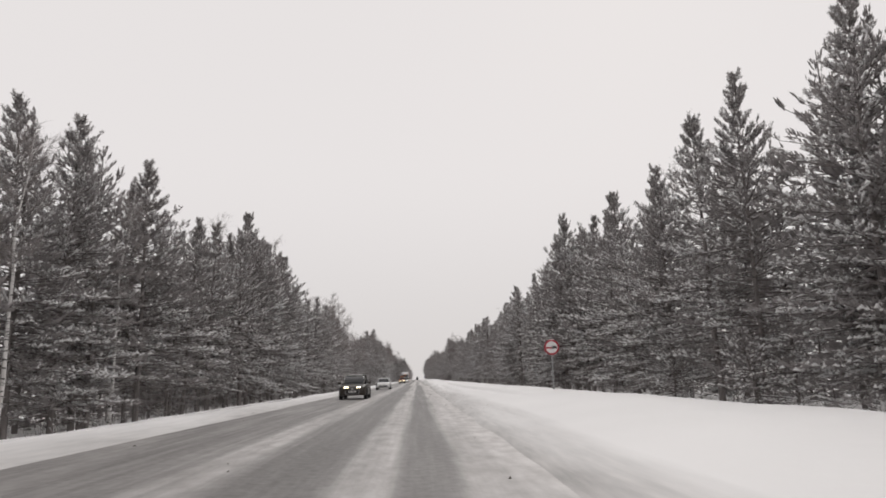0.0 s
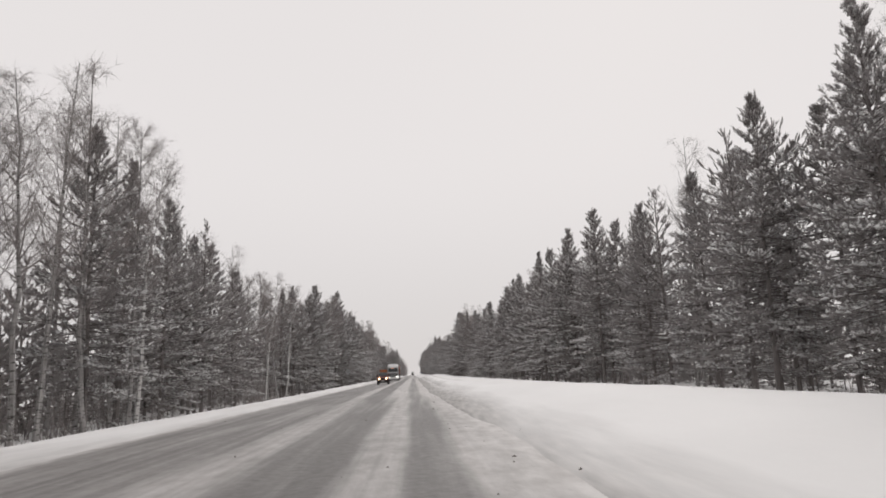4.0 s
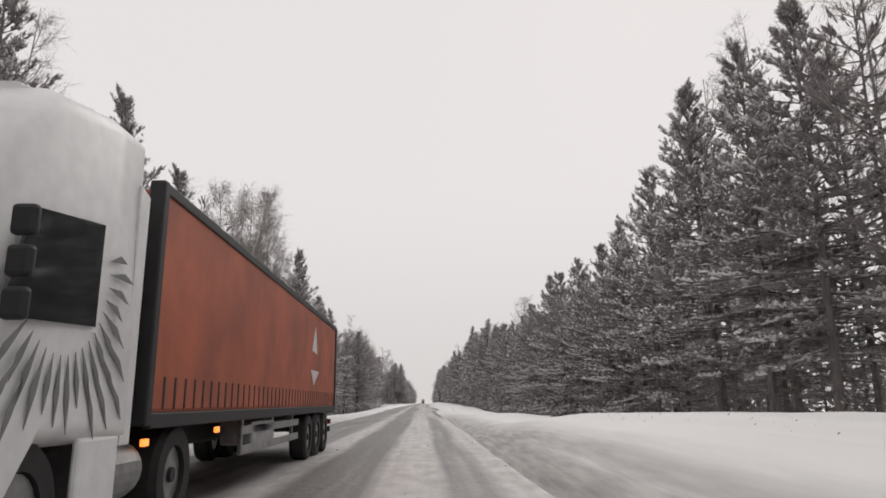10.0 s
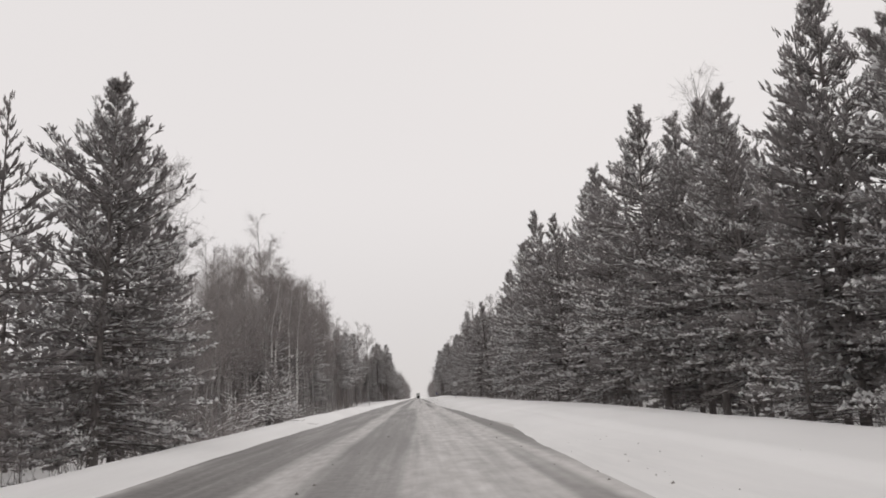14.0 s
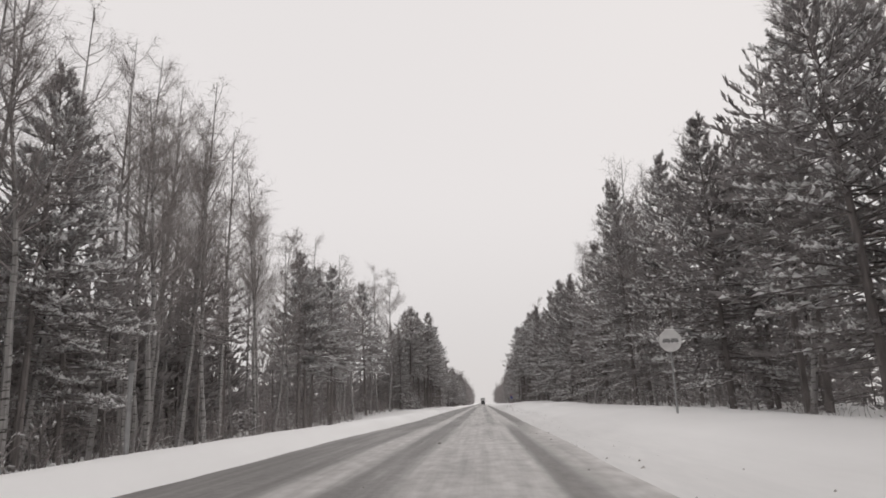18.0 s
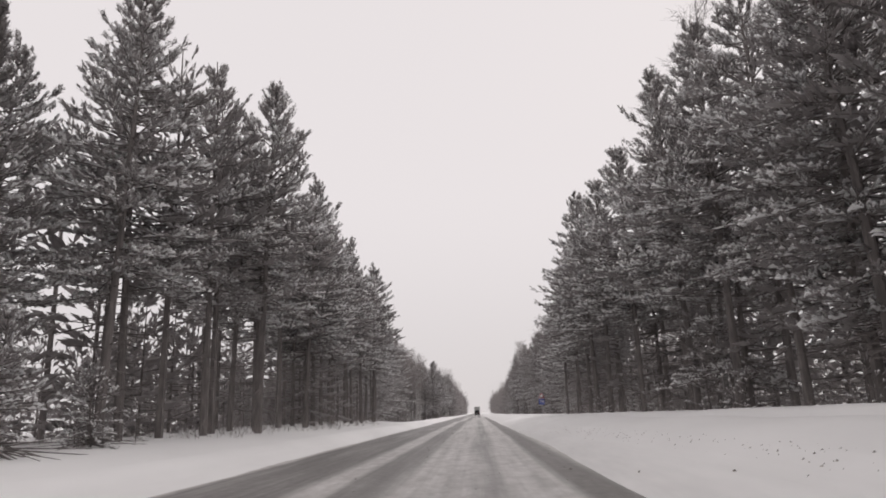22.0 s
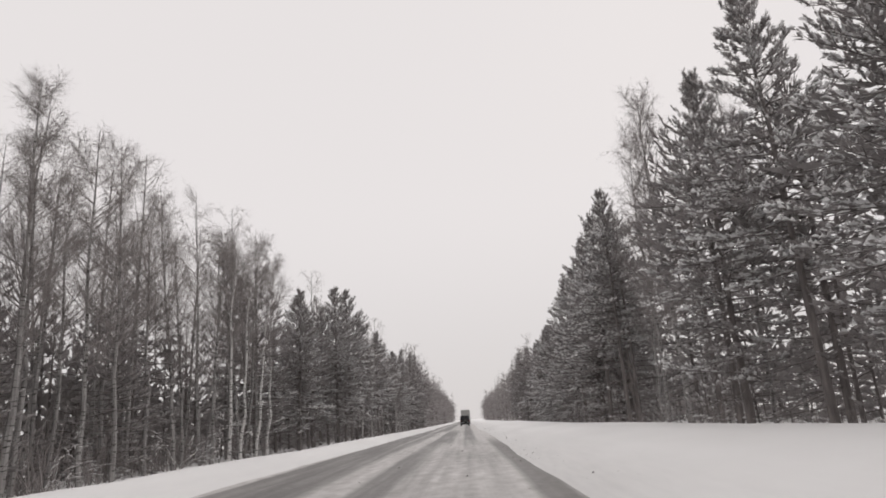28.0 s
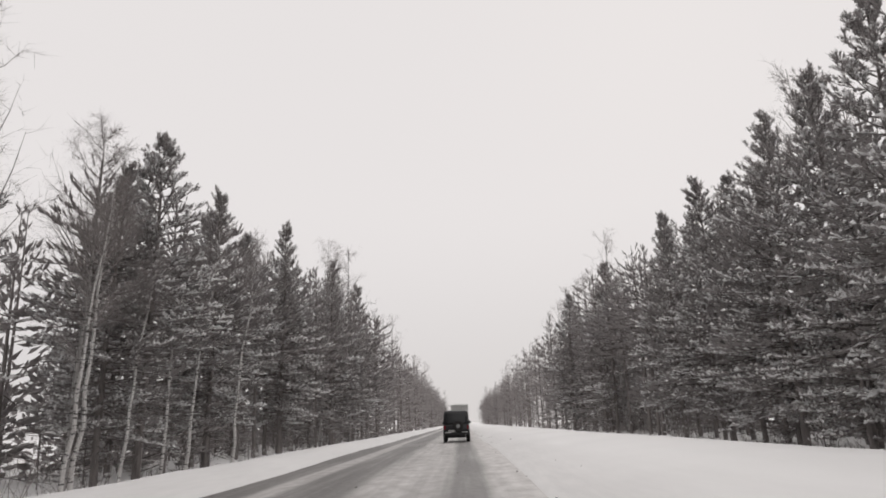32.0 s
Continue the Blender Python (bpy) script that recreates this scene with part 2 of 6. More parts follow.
def road_material():
    """Worn asphalt: dark wheel tracks, packed snow between them, slush at the edges."""
    m, nt, b = material("snowy_asphalt", 0.55)
    tc = nt.nodes.new("ShaderNodeTexCoord")
    sep = nt.nodes.new("ShaderNodeSeparateXYZ")
    nt.links.new(tc.outputs["Object"], sep.inputs["Vector"])
    wob = nt.nodes.new("ShaderNodeMath")
    wob.operation = "MULTIPLY_ADD"
    wob.inputs[1].default_value = 0.4
    nt.links.new(noise_node(nt, 1.0, 4, (0.7, 0.04, 1)), wob.inputs[0])
    nt.links.new(sep.outputs["X"], wob.inputs[2])
    across = nt.nodes.new("ShaderNodeMapRange")
    across.inputs["From Min"].default_value = -7.2 + 0.2
    across.inputs["From Max"].default_value = 2.8 + 0.2
    nt.links.new(wob.outputs[0], across.inputs["Value"])

    def profile(*stops):
        """Packed snow (red) and wet mud (green) across the lanes, from the west edge to the east edge."""
        return ramp_node(nt, across.outputs["Result"], [((x + 7.2) / 10.0, (snow, mud, 0.0)) for x, snow, mud in stops])

    # the lanes change along the drive: places along the road from which each pattern holds
    lanes = None
    for start, pattern in (
            (-600, ((-6.4, 0.7, 0), (-6.0, 0.2, 0), (-3.2, 0.16, 0), (-2.75, 0.42, 0), (-2.2, 0.4, 0), (-1.8, 0.06, 0), (-0.7, 0.02, 0), (-0.4, 0.4, 0), (0.15, 0.46, 0),
                    (0.4, 0.05, 0), (0.95, 0.08, 0), (1.25, 0.42, 0), (2.2, 0.62, 0), (2.7, 0.8, 0))),
            (132, ((-6.4, 0.7, 0), (-6.1, 0.14, 0), (-3.4, 0.14, 0), (-3.1, 0.5, 0), (-2.6, 0.5, 0), (-2.3, 0.03, 0), (-1.3, 0.05, 0), (-1.0, 0.56, 0), (-0.1, 0.58, 0),
                   (0.12, 0.18, 0), (0.65, 0.2, 0), (0.95, 0.55, 0), (2.0, 0.8, 0))),
            (305, ((-6.0, 0.75, 0), (-5.7, 0.16, 0), (-3.75, 0.1, 0), (-3.4, 0.45, 0), (-2.9, 0.5, 0), (-2.55, 0.12, 0), (-1.6, 0.14, 0), (-1.1, 0.42, 0), (-0.3, 0.5, 0),
                   (0.1, 0.36, 0), (0.6, 0.5, 0), (0.85, 0.5, 0.15), (0.98, 0.3, 0.95), (1.25, 0.3, 0.9), (1.4, 0.7, 0))),
            (347, ((-6.7, 0.75, 0), (-6.4, 0.16, 0), (-4.0, 0.12, 0), (-3.65, 0.45, 0), (-3.1, 0.45, 0), (-2.8, 0.08, 0), (-1.4, 0.1, 0), (-1.0, 0.4, 0), (0.0, 0.5, 0),
                   (0.6, 0.34, 0), (1.0, 0.5, 0), (1.45, 0.5, 0.1), (1.65, 0.3, 0.8), (2.15, 0.3, 0.8), (2.35, 0.7, 0))),
            (412, ((-7.1, 0.75, 0), (-6.8, 0.14, 0), (-4.4, 0.12, 0), (-4.1, 0.5, 0), (-3.5, 0.5, 0), (-3.1, 0.06, 0), (-2.4, 0.1, 0), (-2.1, 0.4, 0), (-0.2, 0.46, 0),
                   (0.25, 0.4, 0), (0.42, 0.3, 0.85), (0.68, 0.3, 0.8), (0.9, 0.42, 0.25), (1.5, 0.6, 0.1), (1.7, 0.75, 0))),
            (462, ((-6.4, 0.75, 0), (-6.1, 0.14, 0), (-4.0, 0.1, 0), (-3.7, 0.5, 0), (-3.2, 0.5, 0), (-3.0, 0.1, 0.1), (-2.3, 0.1, 0.1), (-2.0, 0.4, 0), (-0.8, 0.46, 0),
                   (-0.5, 0.24, 0), (-0.15, 0.26, 0), (0.1, 0.5, 0), (0.85, 0.46, 0), (1.08, 0.3, 0.85), (1.6, 0.3, 0.75), (1.95, 0.75, 0))),
            (625, ((-6.1, 0.75, 0), (-5.9, 0.14, 0), (-3.7, 0.12, 0), (-3.3, 0.55, 0), (-2.6, 0.55, 0), (-2.35, 0.14, 0), (-1.8, 0.14, 0), (-1.4, 0.46, 0), (0.0, 0.4, 0),
                   (0.9, 0.5, 0), (1.12, 0.4, 0.8), (1.55, 0.3, 0.85), (1.75, 0.75, 0))),
            (688, ((-6.2, 0.75, 0), (-5.9, 0.12, 0), (-4.35, 0.1, 0), (-4.15, 0.42, 0), (-3.9, 0.2, 0), (-3.4, 0.2, 0), (-3.1, 0.58, 0), (-2.45, 0.58, 0), (-2.2, 0.08, 0),
                   (-1.2, 0.12, 0), (-0.9, 0.44, 0), (-0.5, 0.46, 0), (-0.3, 0.06, 0), (0.25, 0.08, 0), (0.5, 0.55, 0), (1.4, 0.75, 0))),
            (728, ((-6.0, 0.75, 0), (-5.6, 0.12, 0), (-4.7, 0.12, 0), (-4.45, 0.5, 0), (-4.1, 0.5, 0), (-3.8, 0.1, 0), (-2.7, 0.12, 0), (-2.3, 0.42, 0), (-0.7, 0.46, 0),
                   (-0.35, 0.08, 0), (0.15, 0.1, 0), (0.45, 0.55, 0), (1.3, 0.8, 0)))):
        cross = profile(*pattern)
        if lanes is not None:
            along = nt.nodes.new("ShaderNodeMapRange")
            along.interpolation_type = "SMOOTHSTEP"
            along.inputs["From Min"].default_value = start - 12
            along.inputs["From Max"].default_value = start + 12
            nt.links.new(sep.outputs["Y"], along.inputs["Value"])
            cross = mix_node(nt, along.outputs["Result"], lanes, cross)
        lanes = cross
    split = nt.nodes.new("ShaderNodeSeparateColor")
    nt.links.new(lanes, split.inputs["Color"])
    packed = split.outputs["Red"]
    fine = ramp_node(nt, noise_node(nt, 3.4, 8, (1.3, 0.03, 1)), [(0.3, (0.0,) * 3), (0.7, (1.0,) * 3)])
    patch = ramp_node(nt, noise_node(nt, 0.9, 6, (1.0, 0.12, 1)), [(0.35, (0.0,) * 3), (0.65, (1.0,) * 3)])
    grain = mix_node(nt, 0.45, fine, patch)
    cover = nt.nodes.new("ShaderNodeMath")
    cover.operation = "MULTIPLY_ADD"
    cover.inputs[1].default_value = 0.36
    nt.links.new(grain, cover.inputs[0])
    nt.links.new(packed, cover.inputs[2])
    amount = nt.nodes.new("ShaderNodeMapRange")
    amount.inputs["From Min"].default_value = 0.14
    amount.inputs["From Max"].default_value = 0.9
    amount.interpolation_type = "SMOOTHSTEP"
    nt.links.new(cover.outputs[0], amount.inputs["Value"])
    asphalt = ramp_node(nt, noise_node(nt, 6.0, 6), [(0.3, (0.105, 0.099, 0.095)), (0.7, (0.175, 0.166, 0.159))])
    slush = ramp_node(nt, noise_node(nt, 3.0, 6, (1, 0.4, 1)), [(0.3, (0.42, 0.40, 0.388)), (0.7, (0.66, 0.642, 0.628))])
    mud = ramp_node(nt, noise_node(nt, 5.0, 6, (1, 0.3, 1)), [(0.3, (0.06, 0.053, 0.048)), (0.7, (0.125, 0.113, 0.103))])
    surface = mix_node(nt, amount.outputs["Result"], asphalt, slush)
    nt.links.new(mix_node(nt, split.outputs["Green"], surface, mud), b.inputs["Base Color"])
    bump_node(nt, b, noise_node(nt, 7.0, 8, (1, 0.4, 1)), 0.5, 0.03)
    return m


ROAD = road_material()


# ---- mesh helpers ----
def mesh_of(name, verts, tris, mats, index=None, smooth=False):
    """A mesh from arrays of places and triangles."""
    verts, tris = np.asarray(verts, np.float32), np.asarray(tris, np.int32)
    me = bpy.data.meshes.new(name)
    me.vertices.add(len(verts))
    me.vertices.foreach_set("co", verts.ravel())
    me.loops.add(tris.size)
    me.loops.foreach_set("vertex_index", tris.ravel())
    me.polygons.add(len(tris))
    me.polygons.foreach_set("loop_start", np.arange(0, tris.size, 3, dtype=np.int32))
    for m in mats:
        me.materials.append(m)
    if index is not None:
        me.polygons.foreach_set("material_index", np.asarray(index, np.int32))
    me.polygons.foreach_set("use_smooth", np.full(len(tris), smooth))
    me.update(calc_edges=True)
    return me


def join(chunks):
    """Several (verts, tris) arrays as one."""
    chunks = [c for c in chunks if len(c[1])]
    if not chunks:
        return np.zeros((0, 3)), np.zeros((0, 3), int)
    shift = np.cumsum([0] + [len(c[0]) for c in chunks[:-1]])
    return np.concatenate([c[0] for c in chunks]), np.concatenate([c[1] + s for c, s in zip(chunks, shift)])


def unit(v):
    return v / np.maximum(np.linalg.norm(v, axis=-1, keepdims=True), 1e-9)


def tubes(p0, p1, r0, r1, n=3):
    """Tapered open tubes between pairs of places."""
    p0, p1 = np.atleast_2d(p0).astype(float), np.atleast_2d(p1).astype(float)
    k = len(p0)
    r0, r1 = np.broadcast_to(r0, k), np.broadcast_to(r1, k)
    d = unit(p1 - p0)
    ref = np.where(np.abs(d[:, 2:3]) > 0.9, [[1.0, 0, 0]], [[0, 0, 1.0]])
    u = unit(np.cross(d, ref))
    v = np.cross(d, u)
    a = np.arange(n) * 2 * np.pi / n
    ring = u[:, None] * np.cos(a)[None, :, None] + v[:, None] * np.sin(a)[None, :, None]
    low = p0[:, None] + ring * r0[:, None, None]
    top = p1[:, None] + ring * r1[:, None, None]
    verts = np.concatenate([low, top], 1).reshape(-1, 3)
    i = np.arange(n)
    j = (i + 1) % n
    face = np.concatenate([np.stack([i, j, j + n], 1), np.stack([i, j + n, i + n], 1)])
    tris = (face[None] + (np.arange(k) * 2 * n)[:, None, None]).reshape(-1, 3)
    return verts, tris


def chain(points, radii, n):
    points = np.asarray(points, float)
    return join([tubes(points[:-1], points[1:], np.asarray(radii[:-1]), np.asarray(radii[1:]), n)])


def spikes(base, way, width):
    """One slim triangle for each base and way."""
    side = unit(np.cross(way, RNG.normal(size=way.shape)))
    w = np.broadcast_to(width, len(base))[:, None]
    verts = np.stack([base - side * w / 2, base + side * w / 2, base + way], 1).reshape(-1, 3)
    return verts, np.arange(len(base) * 3).reshape(-1, 3)


def pads(centre, along, long, wide, thick, ring=5):
    """Low lumps of snow lying along branches."""
    k = len(centre)
    along = unit(along * [1, 1, 0.5])
    side = unit(np.cross(along, [[0, 0, 1.0]]))
    a = np.arange(ring) * 2 * np.pi / ring
    wob = RNG.uniform(0.65, 1.25, (k, ring))
    rim = (centre[:, None] + along[:, None] * (np.cos(a) * wob * long[:, None])[..., None]
           + side[:, None] * (np.sin(a) * wob * wide[:, None])[..., None])
    rim[:, :, 2] -= RNG.uniform(0.0, 0.75, (k, ring)) * thick[:, None]
    top = centre + [0, 0, 1] * thick[:, None]
    verts = np.concatenate([rim, top[:, None]], 1).reshape(-1, 3)
    i = np.arange(ring)
    face = np.stack([i, (i + 1) % ring, np.full(ring, ring)], 1)
    return verts, (face[None] + (np.arange(k) * (ring + 1))[:, None, None]).reshape(-1, 3)


# ---- trees ----
def shoots(base, way, long, thick, sides=4):
    """Plump needle-covered shoots: closed spindles, fullest below the middle."""
    k = len(base)
    way = unit(way)
    ref = np.where(np.abs(way[:, 2:3]) > 0.9, [[1.0, 0, 0]], [[0, 0, 1.0]])
    u = unit(np.cross(way, ref))
    v = np.cross(way, u)
    a = np.arange(sides) * 2 * np.pi / sides
    wob = RNG.uniform(0.75, 1.25, (k, sides))
    ring = (base + way * (long * RNG.uniform(0.32, 0.6, k))[:, None])[:, None] + (
        u[:, None] * (np.cos(a) * wob)[..., None] + v[:, None] * (np.sin(a) * wob)[..., None]) * thick[:, None, None]
    verts = np.concatenate([base[:, None], ring, (base + way * long[:, None])[:, None]], 1).reshape(-1, 3)
    i = np.arange(sides)
    j = (i + 1) % sides
    face = np.concatenate([np.stack([np.zeros(sides, int), j + 1, i + 1], 1), np.stack([i + 1, j + 1, np.full(sides, sides + 1)], 1)])
    return verts, (face[None] + (np.arange(k) * (sides + 2))[:, None, None]).reshape(-1, 3)


def pine(height, base, spread, whorl, per, plumes, buds, snowy, fine=True, size=1.0):
    """Wood, needles and snow of a pine. base: where the crown begins, as a share of the height; plumes: foliage tails on a bough; buds: shoots on a tail."""
    steps = 9 if fine else 4
    z = np.linspace(0, height, steps)
    sway = np.cumsum(RNG.normal(0, 0.05, (steps, 2)), 0)
    spine = np.column_stack([sway * (z / height)[:, None], z])
    foot = 0.0095 * height
    wood = [chain(spine, foot * (1 - 0.93 * z / height) + 0.012, 8 if fine else 4)]
    z0 = base * height
    # boughs: out from the trunk, level or drooping low down, rising towards the top
    zz = np.concatenate([np.full(max(3, int(round(per * (0.8 + 0.4 * RNG.random())))), v) for v in np.arange(z0, height * 0.97, whorl)])
    n = len(zz)
    u = np.clip((zz - z0) / (height - z0), 0, 1)
    zb = np.clip(zz + RNG.normal(0, whorl * 0.4, n), 0.01, height * 0.985)
    az = np.arange(n) * 2.4 + RNG.normal(0, 0.5, n)
    patchy = 1 + 0.10 * np.sin(3 * az + 5 * u + RNG.uniform(0, 6)) + 0.08 * np.sin(9 * u + RNG.uniform(0, 6))
    length = spread * (np.minimum(1, 0.72 + 1.2 * u) * (1 - u ** 1.6) ** 0.92 * (1 - 0.1 * u) + 0.07) * RNG.uniform(0.78, 1.1, n) * patchy
    length = np.where((u < 0.22) & (RNG.random(n) < 0.3), length * RNG.uniform(0.35, 0.8, n), length)
    e = np.radians(-9 + 66 * u ** 1.9 + RNG.normal(0, 8, n))
    out = np.column_stack([np.cos(az), np.sin(az), np.zeros(n)])
    up = np.array([[0, 0, 1.0]])
    p = np.column_stack([np.interp(zb, z, spine[:, 0]), np.interp(zb, z, spine[:, 1]), zb])
    arch = (0.10 * (1 - u) * RNG.uniform(0.2, 1.6, n))[:, None]
    mid = p + out * (length * 0.5 * np.cos(e))[:, None] + up * (length * 0.5)[:, None] * (np.sin(e)[:, None] + arch)
    end = p + out * (length * np.cos(e))[:, None] + up * length[:, None] * (np.sin(e)[:, None] + (0.03 + 0.22 * u * u)[:, None])
    thick = 0.012 + 0.013 * length
    if fine:
        wood += [tubes(p, mid, thick, thick * 0.6), tubes(mid, end, thick * 0.6, 0.006)]
        dead = RNG.uniform(0.05, max(base, 0.14), 22) * height
        da = RNG.uniform(0, 2 * np.pi, 22)
        at = np.column_stack([np.zeros((22, 2)), dead])
        wood.append(tubes(at, at + RNG.uniform(0.6, 2.6, (22, 1)) * np.column_stack([np.cos(da), np.sin(da), RNG.uniform(-0.35, 0.1, 22)]), 0.024, 0.006))
    else:
        big = length > np.quantile(length, 0.2 if size < 0.7 and height > 5 else 0.8)
        wood.append(tubes(p[big], end[big], thick[big], 0.01))
    # tails of foliage on the outer part of each bough, curling up at their ends
    s = RNG.uniform(0.28, 1.0, (n, plumes)) ** 0.8
    s[:, 0] = 0.97
    s = np.where((u > 0.72)[:, None], s * RNG.uniform(0.55, 1.0, s.shape), s)[..., None]
    line = np.where(s < 0.5, p[:, None] + (mid - p)[:, None] * s / 0.5, mid[:, None] + (end - mid)[:, None] * (s - 0.5) / 0.5)
    run = unit(end - p)[:, None]
    side = unit(np.cross(run, up))
    turn = RNG.choice([-1, 1], (n, plumes, 1)) * RNG.uniform(0.25, 1.0, (n, plumes, 1))
    turn[:, 0] = RNG.normal(0, 0.15, (n, 1))
    tail = size * RNG.uniform(0.62, 1.05, (n, plumes)) * np.clip(length * 0.36, 0.28, 0.85)[:, None]
    rise = (0.06 + 0.95 * u ** 1.5)[:, None, None] + RNG.uniform(-0.08, 0.2, (n, plumes, 1))
    way = unit(run * 0.85 + side * turn + up * rise).reshape(-1, 3)
    root, tail = (line + RNG.normal(0, 0.03, line.shape)).reshape(-1, 3), tail.ravel()
    uu, laden = np.repeat(u, plumes), np.repeat(RNG.random(n) ** 1.6 * 2.1, plumes)
    k = len(root)
    if fine:
        wood.append(tubes(root, root + way * tail[:, None] * 0.6, 0.011, 0.004))
        f = np.tile(np.linspace(0.12, 0.82, buds), (k, 1)) + RNG.normal(0, 0.06, (k, buds))
        f[:, -1] = 0.62
        curl = way[:, None] + up * (0.35 * f[..., None] ** 2)
        at = root[:, None] + unit(curl) * (f * tail[:, None])[..., None] + RNG.normal(0, 0.025, (k, buds, 3))
        lean = RNG.normal(0, 0.42, (k, buds, 3)) * [1, 1, 0.6] + up * 0.1
        lean[:, -1] *= 0.3
        d = unit(curl + lean + up * 0.25 * (f ** 2)[..., None])
        long = RNG.uniform(0.15, 0.30, (k, buds)) * np.clip(tail / 0.6, 0.6, 1.15)[:, None] * size
        at, d, long = at.reshape(-1, 3), d.reshape(-1, 3), long.ravel()
        bits = [shoots(at, d, long, long * RNG.uniform(0.11, 0.17, len(long)), 3)]
        many = 4
        spot = at[:, None] + d[:, None] * (RNG.uniform(0.1, 0.85, (len(at), many)) * long[:, None])[..., None]
        bits.append(spikes(spot.reshape(-1, 3), (unit(d[:, None] * 0.9 + RNG.normal(0, 0.55, (len(at), many, 3))) * RNG.uniform(0.09, 0.16, (len(at), many, 1)) * size).reshape(-1, 3), 0.016 * size))
        # thin needle growth along the inner limb
        inner = RNG.uniform(0.2, 0.6, (n, 3, 1))
        spot = (p[:, None] + (mid - p)[:, None] * inner * 2).reshape(-1, 3)
        d = unit(np.repeat(run, 3, 1) + RNG.normal(0, 0.5, (n, 3, 3))).reshape(-1, 3)
        bits.append(shoots(spot, d, np.repeat(np.clip(length * 0.2, 0.12, 0.4), 3), np.full(n * 3, 0.06 * size)))
    else:
        d = unit(way + up * 0.2)
        bits = [shoots(root - d * 0.1, d, tail * 1.3 + 0.1, tail * RNG.uniform(0.13, 0.2, k) * (1.45 if size > 1 else 1.15), 3)]
        many = buds
        spot = root[:, None] + d[:, None] * (RNG.uniform(0.1, 1.0, (k, many)) * tail[:, None])[..., None]
        bits.append(spikes(spot.reshape(-1, 3), (unit(d[:, None] + RNG.normal(0, 0.6, (k, many, 3))) * tail[:, None, None] * 0.5).reshape(-1, 3), np.repeat(tail * 0.12, many)))
    green = join(bits)
    # snow lies in lumps on the tails and in ridges on the limbs, heavier low down
    rows = []
    for f in ((0.3, 0.5, 0.7, 0.92) if fine else (0.35, 0.75)):
        some = RNG.random(k) < snowy * laden * (1.0 - 0.92 * uu) * (1 if fine else 0.7)
        m = int(some.sum())
        if m:
            c = root[some] + way[some] * (tail[some] * f)[:, None] + up * (0.06 if fine else 0.1) * size
            rows.append(pads(c, way[some] + RNG.normal(0, 0.25, (m, 3)), RNG.uniform(0.05, 0.16, m) * size * (1 if fine else 1.2), RNG.uniform(0.03, 0.07, m) * size,
                             RNG.uniform(0.05, 0.11, m) * size, 6 if fine else 4))
    if fine:
        for f in (0.2, 0.36, 0.52, 0.68, 0.84):
            some = (RNG.random(n) < snowy * 0.85 * (1.05 - 0.9 * u)) & (length > 0.8)
            m = int(some.sum())
            a, b, c = p[some], mid[some], end[some]
            spot = a + (b - a) * (f / 0.5) if f < 0.5 else b + (c - b) * ((f - 0.5) / 0.5)
            rows.append(pads(spot + up * 0.03, (b - a) if f < 0.5 else (c - b), length[some] * RNG.uniform(0.06, 0.12, m), RNG.uniform(0.025, 0.06, m), RNG.uniform(0.035, 0.07, m), 5))
    return join(wood), green, join(rows)


def birch(height, lean, limbs, twigs, fine=True, first=0.28):
    """Trunk, branches and fine twigs of a bare birch; its limbs climb steeply and end in thin sprays."""
    steps = 11 if fine else 5
    z = np.linspace(0, height, steps)
    bend = np.cumsum(RNG.normal(0, 0.08, (steps, 2)), 0)
    spine = np.column_stack([bend[:, 0] + lean * z + 0.25 * lean * z * z / height, bend[:, 1], z])
    rad = 0.0074 * height * (1 - 0.95 * z / height) + 0.008
    trunk = chain(spine, rad, 7 if fine else 4)
    limb, twig = [], []
    for k in range(limbs):
        u = first + (0.97 - first) * RNG.random() ** 0.85
        p = np.array([np.interp(u * height, z, spine[:, i]) for i in range(3)])
        az = RNG.uniform(0, 2 * np.pi)
        length = height * (0.05 + 0.30 * (1 - u) ** 0.8 * min(1, (u - first + 0.12) * 3.2)) * RNG.uniform(0.6, 1.2)
        out = np.array([np.cos(az), np.sin(az), 0])
        a = p + (out * 0.66 + [0, 0, 0.6]) * length * 0.36
        b = a + (out * 0.46 + [0, 0, 0.78]) * length * 0.36
        c = b + (out * 0.3 + [0, 0, RNG.uniform(0.4, 0.9)]) * length * 0.34
        r = 0.006 + 0.0085 * length
        pts = np.array([p, a, b, c])
        limb.append(tubes(pts[:-1], pts[1:], r * np.array([1, 0.65, 0.4]), r * np.array([0.65, 0.4, 0.12]), 3))
        s = RNG.uniform(0.35, 3.0, twigs)
        i = np.minimum(s.astype(int), 2)
        root = pts[i] + (pts[i + 1] - pts[i]) * (s - i)[:, None]
        d = unit(out * 0.5 + RNG.normal(0, 0.5, (twigs, 3)) + [0, 0, 0.5])
        tip = root + d * RNG.uniform(0.16, 0.42, (twigs, 1)) * max(length, 1.2)
        if fine:
            limb.append(tubes(root, tip, 0.007, 0.0025, 3))
        else:
            twig.append(spikes(root, tip - root, 0.013))
        kids = 9 if fine else 5
        f = RNG.uniform(0.15, 1, (twigs, kids, 1))
        kr = (root[:, None] + (tip - root)[:, None] * f).reshape(-1, 3)
        kd = (unit(d[:, None] * 0.6 + RNG.normal(0, 0.6, (twigs, kids, 3)))
              * RNG.uniform(0.25, 0.75, (twigs, kids, 1))).reshape(-1, 3)
        twig.append(spikes(kr, kd, 0.0085 if fine else 0.011))
    return trunk, join(limb), join(twig)


# ---- the lie of the land along the drive ----
def track(y, ys, vs):
    return np.interp(y, ys, vs)


